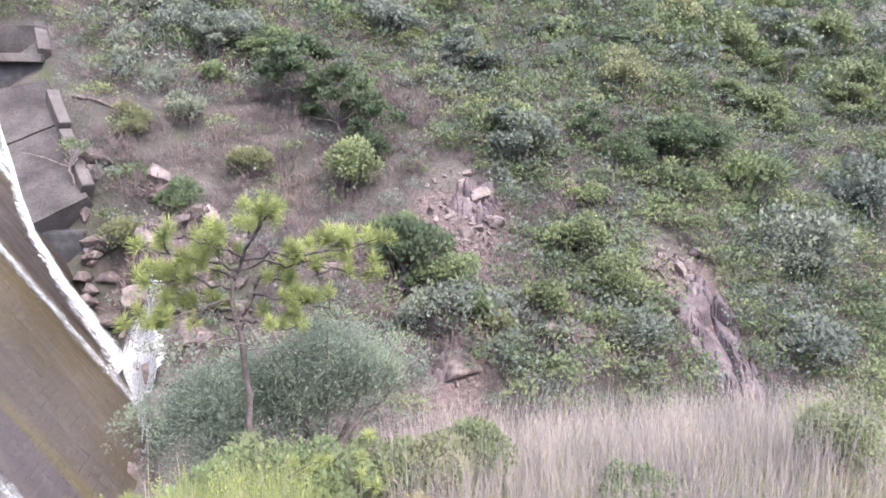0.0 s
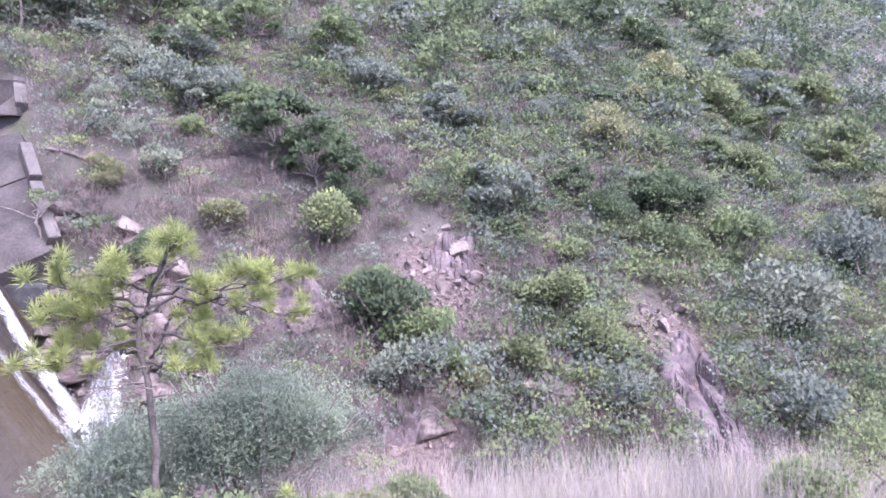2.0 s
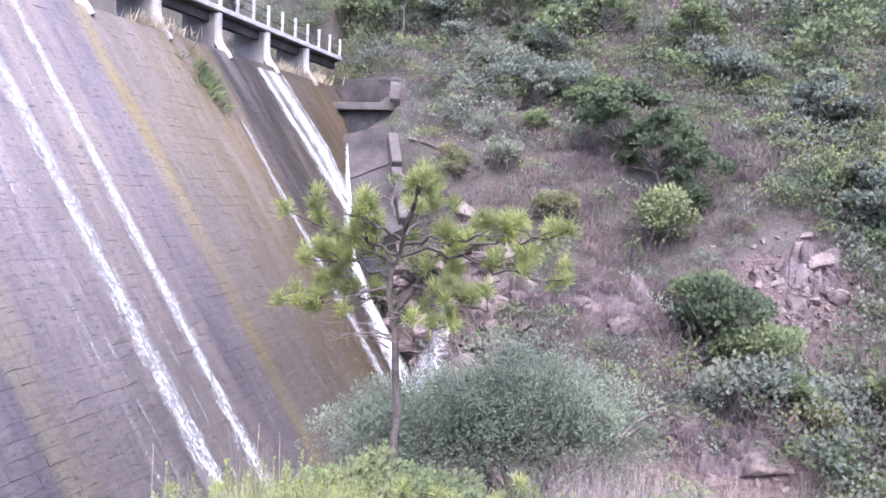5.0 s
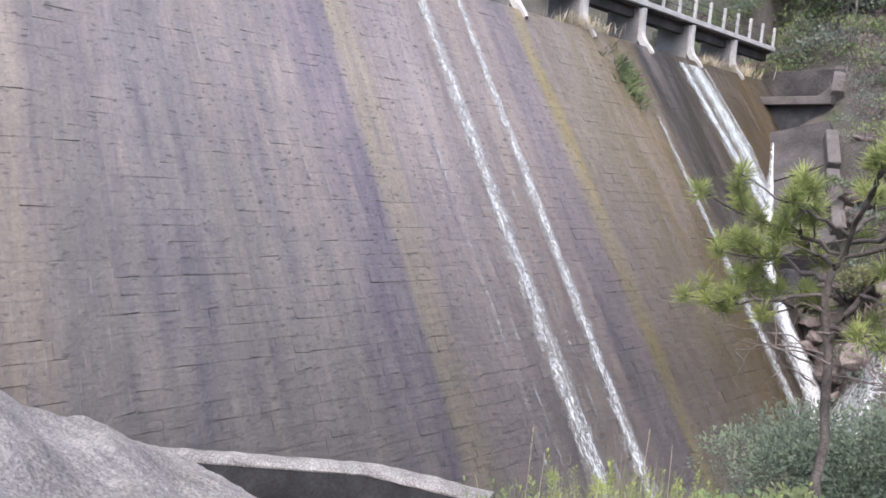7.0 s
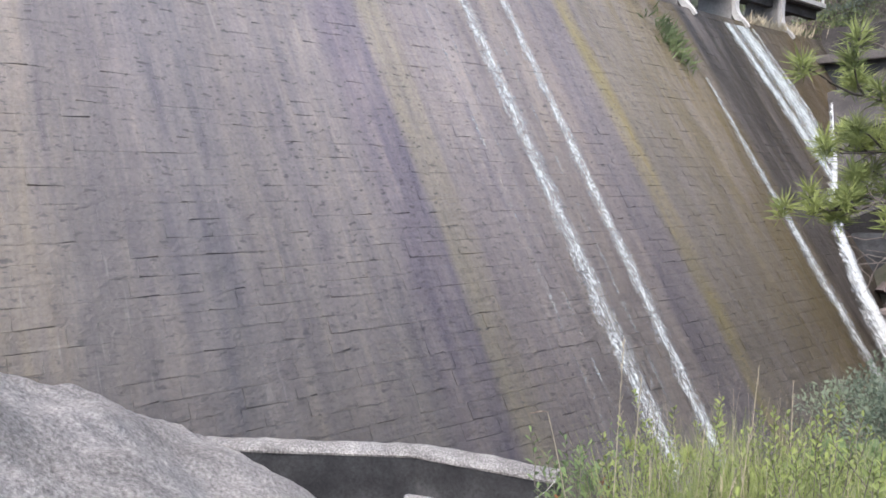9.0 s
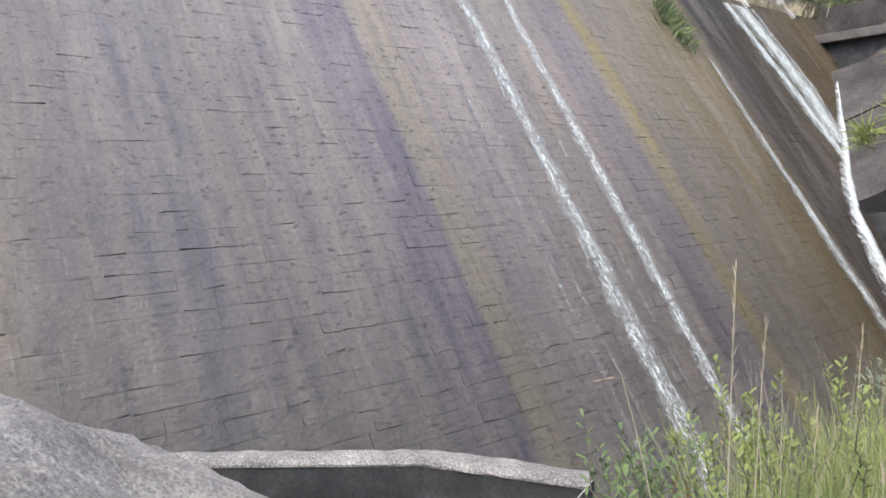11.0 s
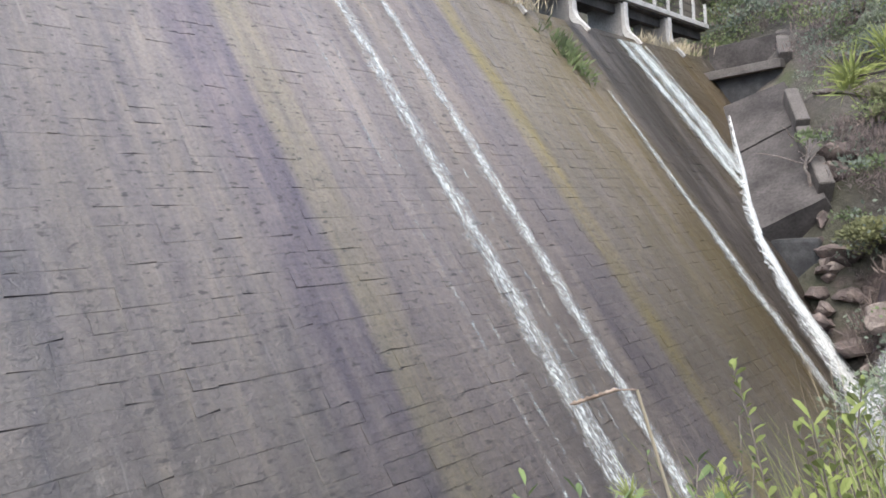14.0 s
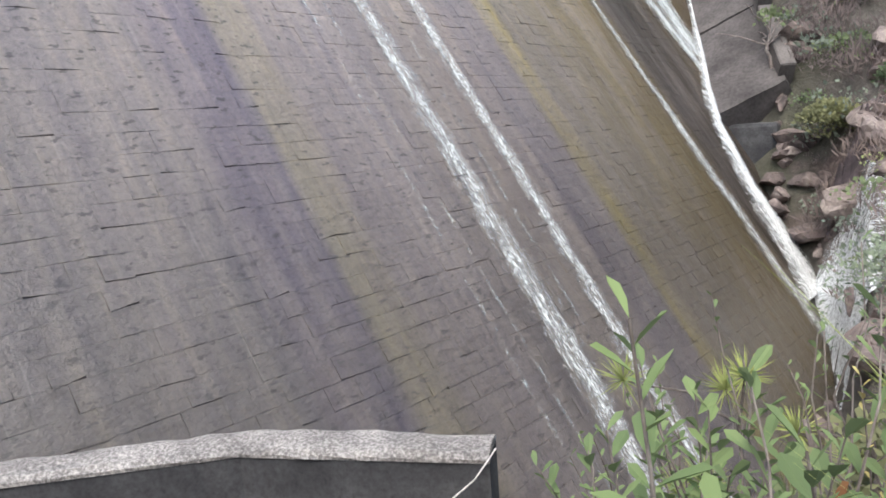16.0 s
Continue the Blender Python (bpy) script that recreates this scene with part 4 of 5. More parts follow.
# thickets: several plants of mixed size round each centre, with gaps between the thickets
rng = np.random.default_rng(77)
count = 0
while count < 170:
    cx, cy = rng.uniform(-40, 50), rng.uniform(27, 63)
    if rng.random() > 0.3 + 0.9 * smooth(np.array(cy), 30, 48):
        continue
    right = float(smooth(np.array(cx), -6, 14))
    main = rng.choice(["dark", "mid", "light", "grey", "pale"], p=[.22, .34, .08 + .14 * right, .29 - .14 * right, .07])
    for k in range(int(rng.integers(2, 7))):
        x, y = cx + rng.normal() * 1.7, cy + rng.normal() * 1.3
        if is_bare(np.array(x), np.array(y)):
            continue
        kind = main if rng.random() < 0.7 else rng.choice(["dark", "mid", "grey", "yellow"])
        if y > 35 and kind in ("dark", "mid", "light", "grey") and rng.random() < 0.38:
            kind += "_tree"
        count += 1
        put_shrub(kind, x, y, rng.uniform(0.55, 1.0) * rng.uniform(0.9, 1.7) * (1 + 0.45 * float(smooth(np.array(y), 40, 70))), 200 + count)


def cover(name, kinds, n_clump, area, n_leaf, size, r_lo, r_hi, seed, label, grow=0.0, flat=0.7, slim=0.3, thin=0.0, up=0.4):
    """Uncountable low scrub: many small clumps scattered over the slope, one mesh for each tone."""
    for j, kind in enumerate(kinds):
        rng = np.random.default_rng(seed + j)
        forms = [clump(rng, n_leaf, (1, 1, flat), size, 5, slim, up) for _ in range(6)]
        x, y = rng.uniform(area[0], area[1], n_clump), rng.uniform(area[2], area[3], n_clump)
        keep = ~is_bare(x, y) & (waves(x, y, 7, seed + j) + rng.normal(size=n_clump) * 0.4 > thin)
        if kind == "dry":
            keep = ~is_bare(x, y) & (rng.random(n_clump) < 0.85)
        if name == "low_scrub":
            heath = smooth(x, -9, -6) * (1 - smooth(x, 3, 7)) * smooth(y, 28, 30) * (1 - smooth(y, 37, 40))
            keep &= rng.random(n_clump) > 0.72 * heath
        if kind in ("mid", "light"):
            keep &= rng.random(n_clump) < 0.4 + 0.6 * np.maximum(smooth(x, 3, 11), smooth(y, 37, 43))
        x, y = x[keep], y[keep]
        z, r = height(x, y), rng.uniform(r_lo, r_hi, len(x)) * (1 + grow * smooth(y, 35, 75)) * (1 - 0.2 * smooth(x, 42, 60))
        out = []
        for i in range(len(x)):
            a = rng.uniform(0, 6.28)
            c, s = math.cos(a), math.sin(a)
            f = forms[i % 6] * r[i]
            out.append(np.stack([f[..., 0] * c - f[..., 1] * s + x[i], f[..., 0] * s + f[..., 1] * c + y[i], f[..., 2] + z[i] - 0.12 * r[i]], -1))
        tagged(part(name, quads_mesh(name, np.concatenate(out)), GREENS[kind]), label[j], "scrub", kind="stuff")


cover("low_scrub", ("grey", "mid", "light"), 3000, (-24, 38, 22.5, 58), 105, 0.105, 0.6, 1.45, 40,
      ("grey-green low scrub covering the hillside", "green low scrub covering the hillside", "light green undergrowth covering the hillside"), 0.3, slim=0.4, thin=-0.25)
cover("dry_scrub", ("dry", "dry"), 2200, (-24, 38, 22.5, 54), 50, 0.32, 0.5, 1.1, 45,
      ("dry mauve-brown scrub covering the hillside", "dry brown scrub between the shrubs on the hillside"), 0.3, slim=0.075, up=0.9)
cover("dry_stalks", ("dry",), 2200, (-10, 34, 23, 48), 55, 0.5, 0.4, 0.9, 60, ("dry brown fern stalks between the shrubs",), 0.3, 0.5, 0.05, -0.5, 1.4)
cover("undergrowth", ("mid", "dark", "grey"), 900, (6, 40, 24, 54), 110, 0.105, 0.8, 1.6, 90,
      ("green undergrowth on the moister half of the hillside", "dark green undergrowth between the hillside shrubs", "grey-green undergrowth between the hillside shrubs"), 0.3, slim=0.4, thin=0.0)
cover("far_woods", ("mid", "dark", "grey"), 800, (-55, 105, 44, 112), 210, 0.115, 1.2, 2.3, 70,
      ("mid green woodland high on the hill", "dark green woodland high on the hill", "grey-green woodland high on the hill"), 0.5, 0.9, slim=0.42, thin=-0.45)


# slim tree with bare stem high on the slope, and trees by the abutment
def slim_tree(x, y, h, kind, label, seed, lean=(0.0, 0.0), crown=0.8, bark=M_TWIG, n=900):
    rng = np.random.default_rng(seed)
    z = float(height(x, y)) - 0.2
    ob = tagged(new("tree"), label, "tree")
    ob.location = (x, y, z)
    tip = (lean[0], lean[1], h)
    grids = [limb(rng, (0, 0, 0), tip, 0.09, 0.03, 10, 0)]
    for k in range(5):
        t = rng.uniform(0.45, 0.9)
        a = np.array(tip) * t
        grids.append(limb(rng, a, a + np.array([rng.normal() * 0.8, rng.normal() * 0.8, rng.uniform(0.4, 1.0)]), 0.035, 0.01))
    part("trunk", join_grids("trunk", grids), bark, ob)
    q = clump(rng, n, (crown, crown, crown * 0.8), 0.16, 8)
    part("crown", quads_mesh("crown", q + np.array([tip[0], tip[1], h - crown * 0.7])), GREENS[kind], ob)


slim_tree(29.0, 43.6, 3.4, "pale", "slim pale tree with bare leaning stem", 1, (1.3, 0), 0.7)
slim_tree(-14.6, 43.6, 5.0, "mid", "forked pale-stemmed tree above the abutment", 2, (0.3, 0), 1.9)
slim_tree(-16.8, 46.2, 5.4, "mid", "leafy green tree behind the footbridge", 3, (0.2, 0), 2.2)
slim_tree(-21.5, 49.0, 6.2, "dark", "dark green tree beyond the reservoir", 4, (0, 0), 2.8)
slim_tree(-26.5, 50.0, 6.0, "dark", "dark green tree beyond the reservoir", 5, (0, 0), 2.8)
slim_tree(-31.5, 50.5, 6.0, "mid", "green tree beyond the reservoir", 6, (0, 0), 2.9)
slim_tree(-10.6, 41.5, 3.0, "grey", "grey-green young tree beside the abutment", 7, (0, 0), 1.1)
slim_tree(-10.4, 32.6, 3.2, "mid", "thin sapling with few leaves against the concrete", 8, (0.2, 0), 0.6, M_TWIG, 110)
log = tube([(-11.2, 36.6, float(height(-11.2, 36.6)) + 0.25), (-10.2, 36.2, float(height(-10.2, 36.2)) + 0.12), (-9.2, 36.0, float(height(-9.2, 36.0)) + 0.1)], [0.09, 0.09, 0.07], 7)
tagged(part("log", grid_mesh("log", log, True), M_TWIG), "grey fallen log on the slope beside the abutment", "log")


def pine(x, y, seed):
    """The near pine: crooked forked trunk, flat spreading limbs, upturned tufts of long needles."""
    rng = np.random.default_rng(seed)
    ob = tagged(new("pine_tree"), "small crooked pine with flat limbs and yellow-green needle tufts", "tree")
    z0 = float(height(x, y)) - 0.2
    ob.location = (x, y, z0)
    fork = -0.5 - z0

    def stem(points, r0, r1, name, k=26):
        t = np.linspace(0, len(points) - 1, k)
        pts = np.stack([np.interp(t, range(len(points)), [p[a] for p in points]) for a in range(3)], -1)
        pts[1:-1] = (pts[:-2] + 2 * pts[1:-1] + pts[2:]) / 4 + rng.normal(size=(k - 2, 3)) * 0.008
        part(name, grid_mesh(name, tube(pts, np.linspace(r0, r1, k), 9), True), M_BARK, ob)

    stem([(0.12, 0, 0), (0.10, 0, fork - 2.2), (0.06, 0, fork - 1.3), (0.0, 0, fork - 0.85), (-0.09, 0, fork - 0.42), (-0.03, 0, fork - 0.15), (0.04, 0, fork), (0.12, -0.1, fork + 0.25), (0.3, -0.35, fork + 0.55), (0.42, -0.5, fork + 0.85)], 0.052, 0.016, "trunk")
    stem([(0.0, 0, fork - 0.85), (0.14, 0.1, fork - 0.5), (0.3, 0.2, fork - 0.12), (0.42, 0.3, fork + 0.05)], 0.038, 0.02, "limb", 12)
    # each limb: start, end and how many tufts it carries past its bare part
    limbs = [((0.04, 0, 0), (1.6, -0.1, 0.34), 7, 0.4), ((0.1, -0.05, 0.15), (1.3, -0.6, 0.38), 5, 0.5), ((0.0, 0, 0.02), (-0.95, -0.3, 0.32), 6, 0.3), ((0.1, -0.05, 0.2), (-0.4, -0.6, 0.5), 4, 0.4), ((0.12, -0.1, 0.25), (0.2, 0.5, 0.6), 3, 0.5),
             ((0.25, -0.3, 0.5), (0.44, -0.55, 0.85), 3, 0.7), ((-0.06, 0, -0.25), (-1.25, 0.2, -0.12), 6, 0.45), ((-0.08, 0, -0.4), (-1.35, -0.2, -0.68), 7, 0.4), ((-0.05, 0, -0.6), (-0.8, 0.4, -0.62), 4, 0.4), ((-0.05, 0, -0.1), (-0.7, 0.5, 0.08), 4, 0.5),
             ((0.3, 0.2, -0.12), (0.62, 0.1, -0.2), 3, 0.4), ((0.42, 0.3, 0.05), (1.5, 0.4, -0.22), 4, 0.6), ((0.36, 0.25, 0.0), (1.2, 0.9, -0.1), 3, 0.6), ((0.2, 0.1, -0.35), (1.1, -0.3, -0.5), 4, 0.5), ((0.02, 0, -0.7), (0.6, -0.4, -0.75), 3, 0.5)]
    up = np.array([0, 0, fork])
    tufts = []
    for a, b, count, bare in limbs:
        count = round(count * 1.85)
        g = limb(rng, np.array(a) + up, np.array(b) * (1.14 if b[0] > 0 else 0.92, 1.14, 1) + up, 0.026, 0.010, 12, 0.05)
        c = g.mean(1)
        grids = [g]
        for k in range(count):
            q = c[min(11, int(12 * (bare + (1 - bare) * (k + rng.random()) / count)))]
            p = q + rng.normal(size=3) * (0.17, 0.2, 0.05) + (0, 0, rng.uniform(0.02, 0.2))
            tufts.append(p)
            grids.append(limb(rng, q, p, 0.010, 0.006, 4, 0))
        for k in range(3):
            q = c[rng.integers(3, 11)]
            grids.append(limb(rng, q, q + rng.normal(size=3) * (0.2, 0.2, 0.05) - (0, 0, 0.08), 0.007, 0.003, 5, 0.2))
        part("limb", join_grids("limb", grids), M_BARK, ob)
    for k in range(9):
        a = np.array([rng.uniform(-0.1, 0.1), rng.uniform(-0.05, 0.05), fork - rng.uniform(0.5, 1.5)])
        b = a + (rng.choice([-1, 1]) * rng.uniform(0.3, 0.8), rng.normal() * 0.3, rng.uniform(-0.15, 0.25))
        g = limb(rng, a, b, 0.012, 0.004, 8, 0.2)
        c = g.mean(1)
        twigs = [limb(rng, c[i], c[i] + rng.normal(size=3) * 0.16, 0.005, 0.002, 4, 0) for i in (3, 4, 5, 6, 7)]
        part("dead_twig", join_grids("dead_twig", [g, *twigs]), M_TWIG, ob)
    forms = []
    for k in range(6):
        n = 130
        d = unit(rng.normal(size=(n, 3)) * (1, 1, 0.75) + (0, 0, 0.75))
        base = np.stack([rng.normal(size=n) * 0.012, rng.normal(size=n) * 0.012, rng.uniform(-0.10, 0.05, n)], -1)
        forms.append(quads_mesh("needle_tuft", leaf_quads(rng, base, d, rng.uniform(0.12, 0.21, n), 0.0055)))
    for k, p in enumerate(tufts):
        part("needle_tuft", forms[k % 6], GREENS["needle"], ob).matrix_basis = pose(*p, rng.uniform(-20, 20), rng.uniform(-20, 20), rng.uniform(0, 360))


pine(-1.17, 10.15, 3)

# big fine-leaved bush behind the pine
rng = np.random.default_rng(8)
bush = tagged(new("bush"), "large rounded grey-green bush with fine feathery leaves", "shrub")
bush.location = (-0.1, 13.3, -4.95)
part("stem", join_grids("stem", [limb(rng, (rng.normal() * 0.2, rng.normal() * 0.2, -0.4), (rng.normal() * 0.9, rng.normal() * 0.7, rng.uniform(1.8, 2.8)), 0.06, 0.012) for _ in range(12)]), M_TWIG, bush)
cl = [clump(rng, 24000, (1.4, 1.15, 1.5), 0.06, 36, 0.2, 0.3) + np.array([dx, dy, dz]) for dx, dy, dz in ((-0.1, 0, 0.5), (0.72, 0.3, 0.05), (-1.05, 0.2, -0.1), (-2.1, -0.2, -0.45))]
part("crown", quads_mesh("crown", np.concatenate(cl)), GREENS["silver"], bush)


# ---- near bank plants ----
def near_shrub(x, y, r, h, kind, n, size, seed, label, group="", slim=0.34):
    rng = np.random.default_rng(seed)
    ob = shrub("shrub", seed, kind, (r * 1.1, r * 1.1, h * 1.45), int(n * 1.8), size * 0.72, 14, label, "shrub", group, slim)
    ob.location = (x, y, float(height(x, y)))
    return ob


for k, (x, y, r, h, kind, size) in enumerate(((-1.5, 9.1, .7, .55, "fresh", .10), (-1.0, 9.3, .7, .6, "light", .11), (-0.2, 9.2, .8, .6, "mid", .1), (0.7, 9.5, .75, .5, "light", .1), 
                                              (-1.2, 8.4, .6, .4, "light", .08), (1.5, 9.8, .7, .45, "yellow", .1), (2.4, 10.5, .7, .5, "light", .1), (8.9, 10.6, .8, .5, "light", .09),
                                              (-2.5, 11.3, .9, .9, "silver", .09), (-1.9, 10.6, .7, .7, "grey", .09), (10.4, 11.0, 1.2, .8, "light", .1), (4.3, 8.8, .5, .35, "fresh", .08), (7.9, 9.5, .7, .5, "light", .1))):
    near_shrub(x, y, r, h, kind, 1500, size, 300 + k, f"low {'yellow-green' if kind == 'yellow' else 'green'} leafy shrub on the grassy bank", "shrubs on the near bank")
near_shrub(-2.75, 9.35, .5, .5, "yellow", 700, .08, 340, "sparse yellow-green shrub on the bank edge", slim=0.3)
near_shrub(-3.25, 9.7, .5, .45, "light", 700, .08, 341, "sparse light green shrub on the bank edge", slim=0.3)
near_shrub(2.1, 8.1, .28, .35, "orange", 260, .07, 330, "small plant with yellowing orange leaves", slim=0.4)
near_shrub(1.2, 8.6, .28, .3, "orange", 220, .07, 331, "small plant with yellowing leaves", slim=0.4)


def blades(rng, x, y, h, w, bend, spread_h=0.25):
    """Grass blades: bent strips of three faces each."""
    n = len(x)
    z = height(x, y)
    hh = h * rng.uniform(0.5, 1.2, n)
    a = rng.uniform(0, 6.28, n)
    d = np.stack([np.cos(a), np.sin(a), 0 * a], -1)
    s = np.stack([-np.sin(a), np.cos(a), 0 * a], -1)
    b = bend * rng.uniform(0.2, 1.3, n)
    base = np.stack([x, y, z - 0.05], -1)
    out, prev = [], None
    for t0, t1 in ((0, .4), (.4, .75), (.75, 1.0)):
        q = []
        for t in (t0, t1):
            c = base + np.array([0, 0, 1]) * (hh * t * (1 - 0.25 * (b / h) * t))[:, None] + d * (b * t * t)[:, None]
            q.append((c - s * (w * (1 - t * 0.9))[:, None] if not np.isscalar(w) else c - s * w * (1 - t * 0.9), c + s * w * (1 - t * 0.9)))
        out.append(np.stack([q[0][0], q[0][1], q[1][1], q[1][0]], 1))
    return np.concatenate(out)


def grass(name, n, area, h, w, bend, kind, seed, label, patch=2.0, thin=-0.2, gap=None):
    rng = np.random.default_rng(seed)
    x, y = rng.uniform(area[0], area[1], n), rng.uniform(area[2], area[3], n)
    keep = (waves(x, y, patch, seed) + rng.normal(size=n) * 0.3 > thin) & (y < bank_edge(x) + 1.2)
    if gap:
        keep &= gap(x, y)
    x, y = x[keep], y[keep]
    tagged(part(name, quads_mesh(name, blades(rng, x, y, h, w, bend)), GREENS[kind]), label, "grass", kind="stuff")


def off_path(x, y):
    """Clear of the trodden line and of the view across it."""
    px = np.interp(y, (0, 1, 2.3, 3, 3.5, 4.4, 5.1, 6.2), (0, 1.4, 2.1, 1.2, 0.7, -0.5, -1.2, -2.3))
    lane = (np.abs(x - px) > 1.0) | (y > 7.2)
    view = ~((x < px + 0.3) & (y < 8.6) & (x < -1.9 + 0.0 * y))
    return lane & view & ~((x < 1.5) & (y < 6.4)) & ~((x < -2.2) & (y < 9.5))


grass("dry_grass", 17000, (-1.5, 14, 6.4, 14), 1.1, 0.006, 0.8, "straw", 21, "tall dry straw-coloured grass on the near bank", 1.6, -0.02, off_path)
grass("green_grass", 11000, (-1.9, 14, 6.6, 14), 0.8, 0.009, 0.7, "light", 22, "green grass on the near bank", 1.4, -0.15, off_path)
grass("mauve_grass", 12000, (0.8, 9, 7.5, 13.5), 1.45, 0.005, 0.5, "mauve", 23, "tall dry mauve grass on the bank edge", 2.5, -0.3, off_path)

grass("verge_grass", 7500, (-1.9, -0.2, 6.75, 8.3), 1.3, 0.005, 0.6, "lime", 24, "fresh green grass beside the path", 1.0, -2)
grass("verge_straw", 900, (-1.95, -0.3, 6.75, 8.2), 1.5, 0.0035, 0.4, "straw", 25, "dry straw stems beside the path", 1.0, -2)


def stalk(x, y, h, lean, seed, label, plume=True, kind="straw", w=0.0042):
    """A tall dry stem with a narrow seed head."""
    rng = np.random.default_rng(seed)
    ob = tagged(new("grass_stalk"), label, "grass", "tall dry stalks")
    z = float(height(x, y))
    ob.location = (x, y, z)
    t = np.linspace(0, 1, 9)[:, None]
    pts = np.concatenate([np.array(lean) * t ** 1.7, t * h], 1)
    part("stem", grid_mesh("stem", tube(pts, np.linspace(w, w * 0.4, 9), 5), True), GREENS[kind], ob)
    if plume:
        k = 30
        u = rng.uniform(0.80, 1.0, k)
        p = np.stack([np.interp(u, t[:, 0], pts[:, j]) for j in range(3)], -1)
        d = unit(rng.normal(size=(k, 3)) * 0.13 + unit(pts[-1] - pts[-3]))
        part("plume", quads_mesh("plume", leaf_quads(rng, p, d, 0.055, 0.002)), GREENS["straw"], ob, "feathery dry seed head")


for k, (x, y, h, lx, ly) in enumerate(((-1.65, 6.46, 2.0, .02, .02), (-1.6, 6.52, 1.85, .06, .0), (-1.3, 6.75, 1.35, .1, .1), (-1.25, 6.9, 1.3, -.1, .1), (-1.05, 6.8, 1.5, .15, .05), (-1.9, 7.6, 1.3, .0, .1),
                                       (-1.45, 7.3, 1.45, .05, .05), (-0.9, 7.1, 1.4, .2, .0), (-2.2, 8.8, 1.7, .05, 0), (-1.75, 8.6, 1.6, -.03, 0))):
    stalk(x, y, h, (lx, ly), 400 + k, "tall dry straw stalk with a narrow seed head")


# a bent stem with a nodding seed head close beside the path
nod = tagged(new("grass_stalk"), "pale straw stem with a nodding brown seed head", "grass", "tall dry stalks")
nod.location = (-1.79, 6.42, float(height(-1.79, 6.42)))
rise = -nod.location.z
t = np.linspace(0, 1, 12)[:, None]
pts = np.concatenate([-0.122 * t ** 2, -0.188 * t ** 2, t * (rise - 2.11)], 1)
part("stem", grid_mesh("stem", tube(pts, np.linspace(0.0036, 0.0024, 12), 6), True), GREENS["straw"], nod)
arm = np.array([(-0.122, -0.188, rise - 2.11), (-0.137, -0.207, rise - 2.108), (-0.155, -0.232, rise - 2.116), (-0.172, -0.252, rise - 2.121)])
part("seed_head", join_grids("seed_head", [tube(arm[:2], [0.0012, 0.0012], 5)] + [tube([q, q + (-0.005, -0.007, 0.001), q + (-0.010, -0.013, -0.001)], [0.0008, 0.0034, 0.0006], 6) for q in arm[1] + (arm[3] - arm[1]) * np.linspace(0, 1, 7)[:, None]]), M_SEED, nod, "drooping brown seed spikelets")


def leafy_plant(x, y, h, n_stem, kind, leaf, seed, label, lean=(0, 0), dens=16, low=0.3):
    """A young broad-leaved plant: upright stems with oval leaves set along them."""
    rng = np.random.default_rng(seed)
    ob = tagged(new("leafy_plant"), label, "plant", "broad-leaved plants beside the path")
    ob.location = (x, y, float(height(x, y)) - 0.03)
    stems, quads = [], []
    for k in range(n_stem):
        a = rng.uniform(0, 6.28)
        tip = np.array([math.cos(a) * rng.uniform(.05, .35) * h + lean[0], math.sin(a) * rng.uniform(.05, .35) * h + lean[1], h * rng.uniform(0.7, 1.05)])
        g = limb(rng, (rng.normal() * .04, rng.normal() * .04, 0), tip, 0.006, 0.0018, 9, 0.0)
        stems.append(g)
        c = g.mean(1)
        m = dens
        # leaves set evenly up the stem, closing into a rosette at the tip
        u = (low + (1 - low) * np.linspace(0, 1, m) ** 0.62) * 8
        p = np.stack([np.interp(u, range(9), c[:, j]) for j in range(3)], -1)
        turn = np.arange(m) * 2.4 + rng.uniform(0, 6.28) + rng.normal(size=m) * 0.3
        d = unit(np.stack([np.cos(turn), np.sin(turn), rng.uniform(0.2, 0.7, m) + 0.7 * (u / 8) ** 4], -1))
        s = unit(np.cross(d, (0, 0, 1)) + rng.normal(size=(m, 3)) * 0.25)
        ln = leaf * rng.uniform(0.6, 1.2, m)[:, None]
        nrm = np.cross(s, d)
        # two folded halves for each leaf
        for sgn in (-1, 1):
            quads.append(np.stack([p, p + d * ln * .4 + s * sgn * ln * .17 + nrm * ln * .05, p + d * ln * .78 + s * sgn * ln * .21 + nrm * ln * .03, p + d * ln - nrm * ln * .05], 1))
    part("stem", join_grids("stem", stems), M_TWIG, ob)
    part("foliage", quads_mesh("foliage", np.concatenate(quads)), M_DEAD if kind == "dead" else GREENS[kind], ob)


for k, (x, y, h, ns, leaf) in enumerate(((-2.77, 7.95, 1.22, 5, .036), (-3.02, 7.86, 1.0, 5, .034), (-2.9, 8.05, 1.15, 4, .034), (-2.55, 7.9, 1.25, 5, .036), (-3.15, 8.0, .95, 4, .034), (-2.1, 7.9, 1.1, 4, .03), (-1.9, 7.5, 1.0, 5, .03), (-2.6, 8.4, 1.05, 3, .03))):
    leafy_plant(x, y, h, ns, "fresh", leaf, 500 + k, "young plant with oval fresh green leaves")
for k in range(18):
    rng = np.random.default_rng(540 + k)
    x, y = -1.25 + rng.uniform(-0.66, 0.75), 7.2 + rng.uniform(-0.42, 0.85)
    leafy_plant(x, y, rng.uniform(1.4, 1.58) + 0.28 * (x + 1.7), 8, "lime", .045, 560 + k, "leafy green weed in the bank grass", dens=40, low=0.5)
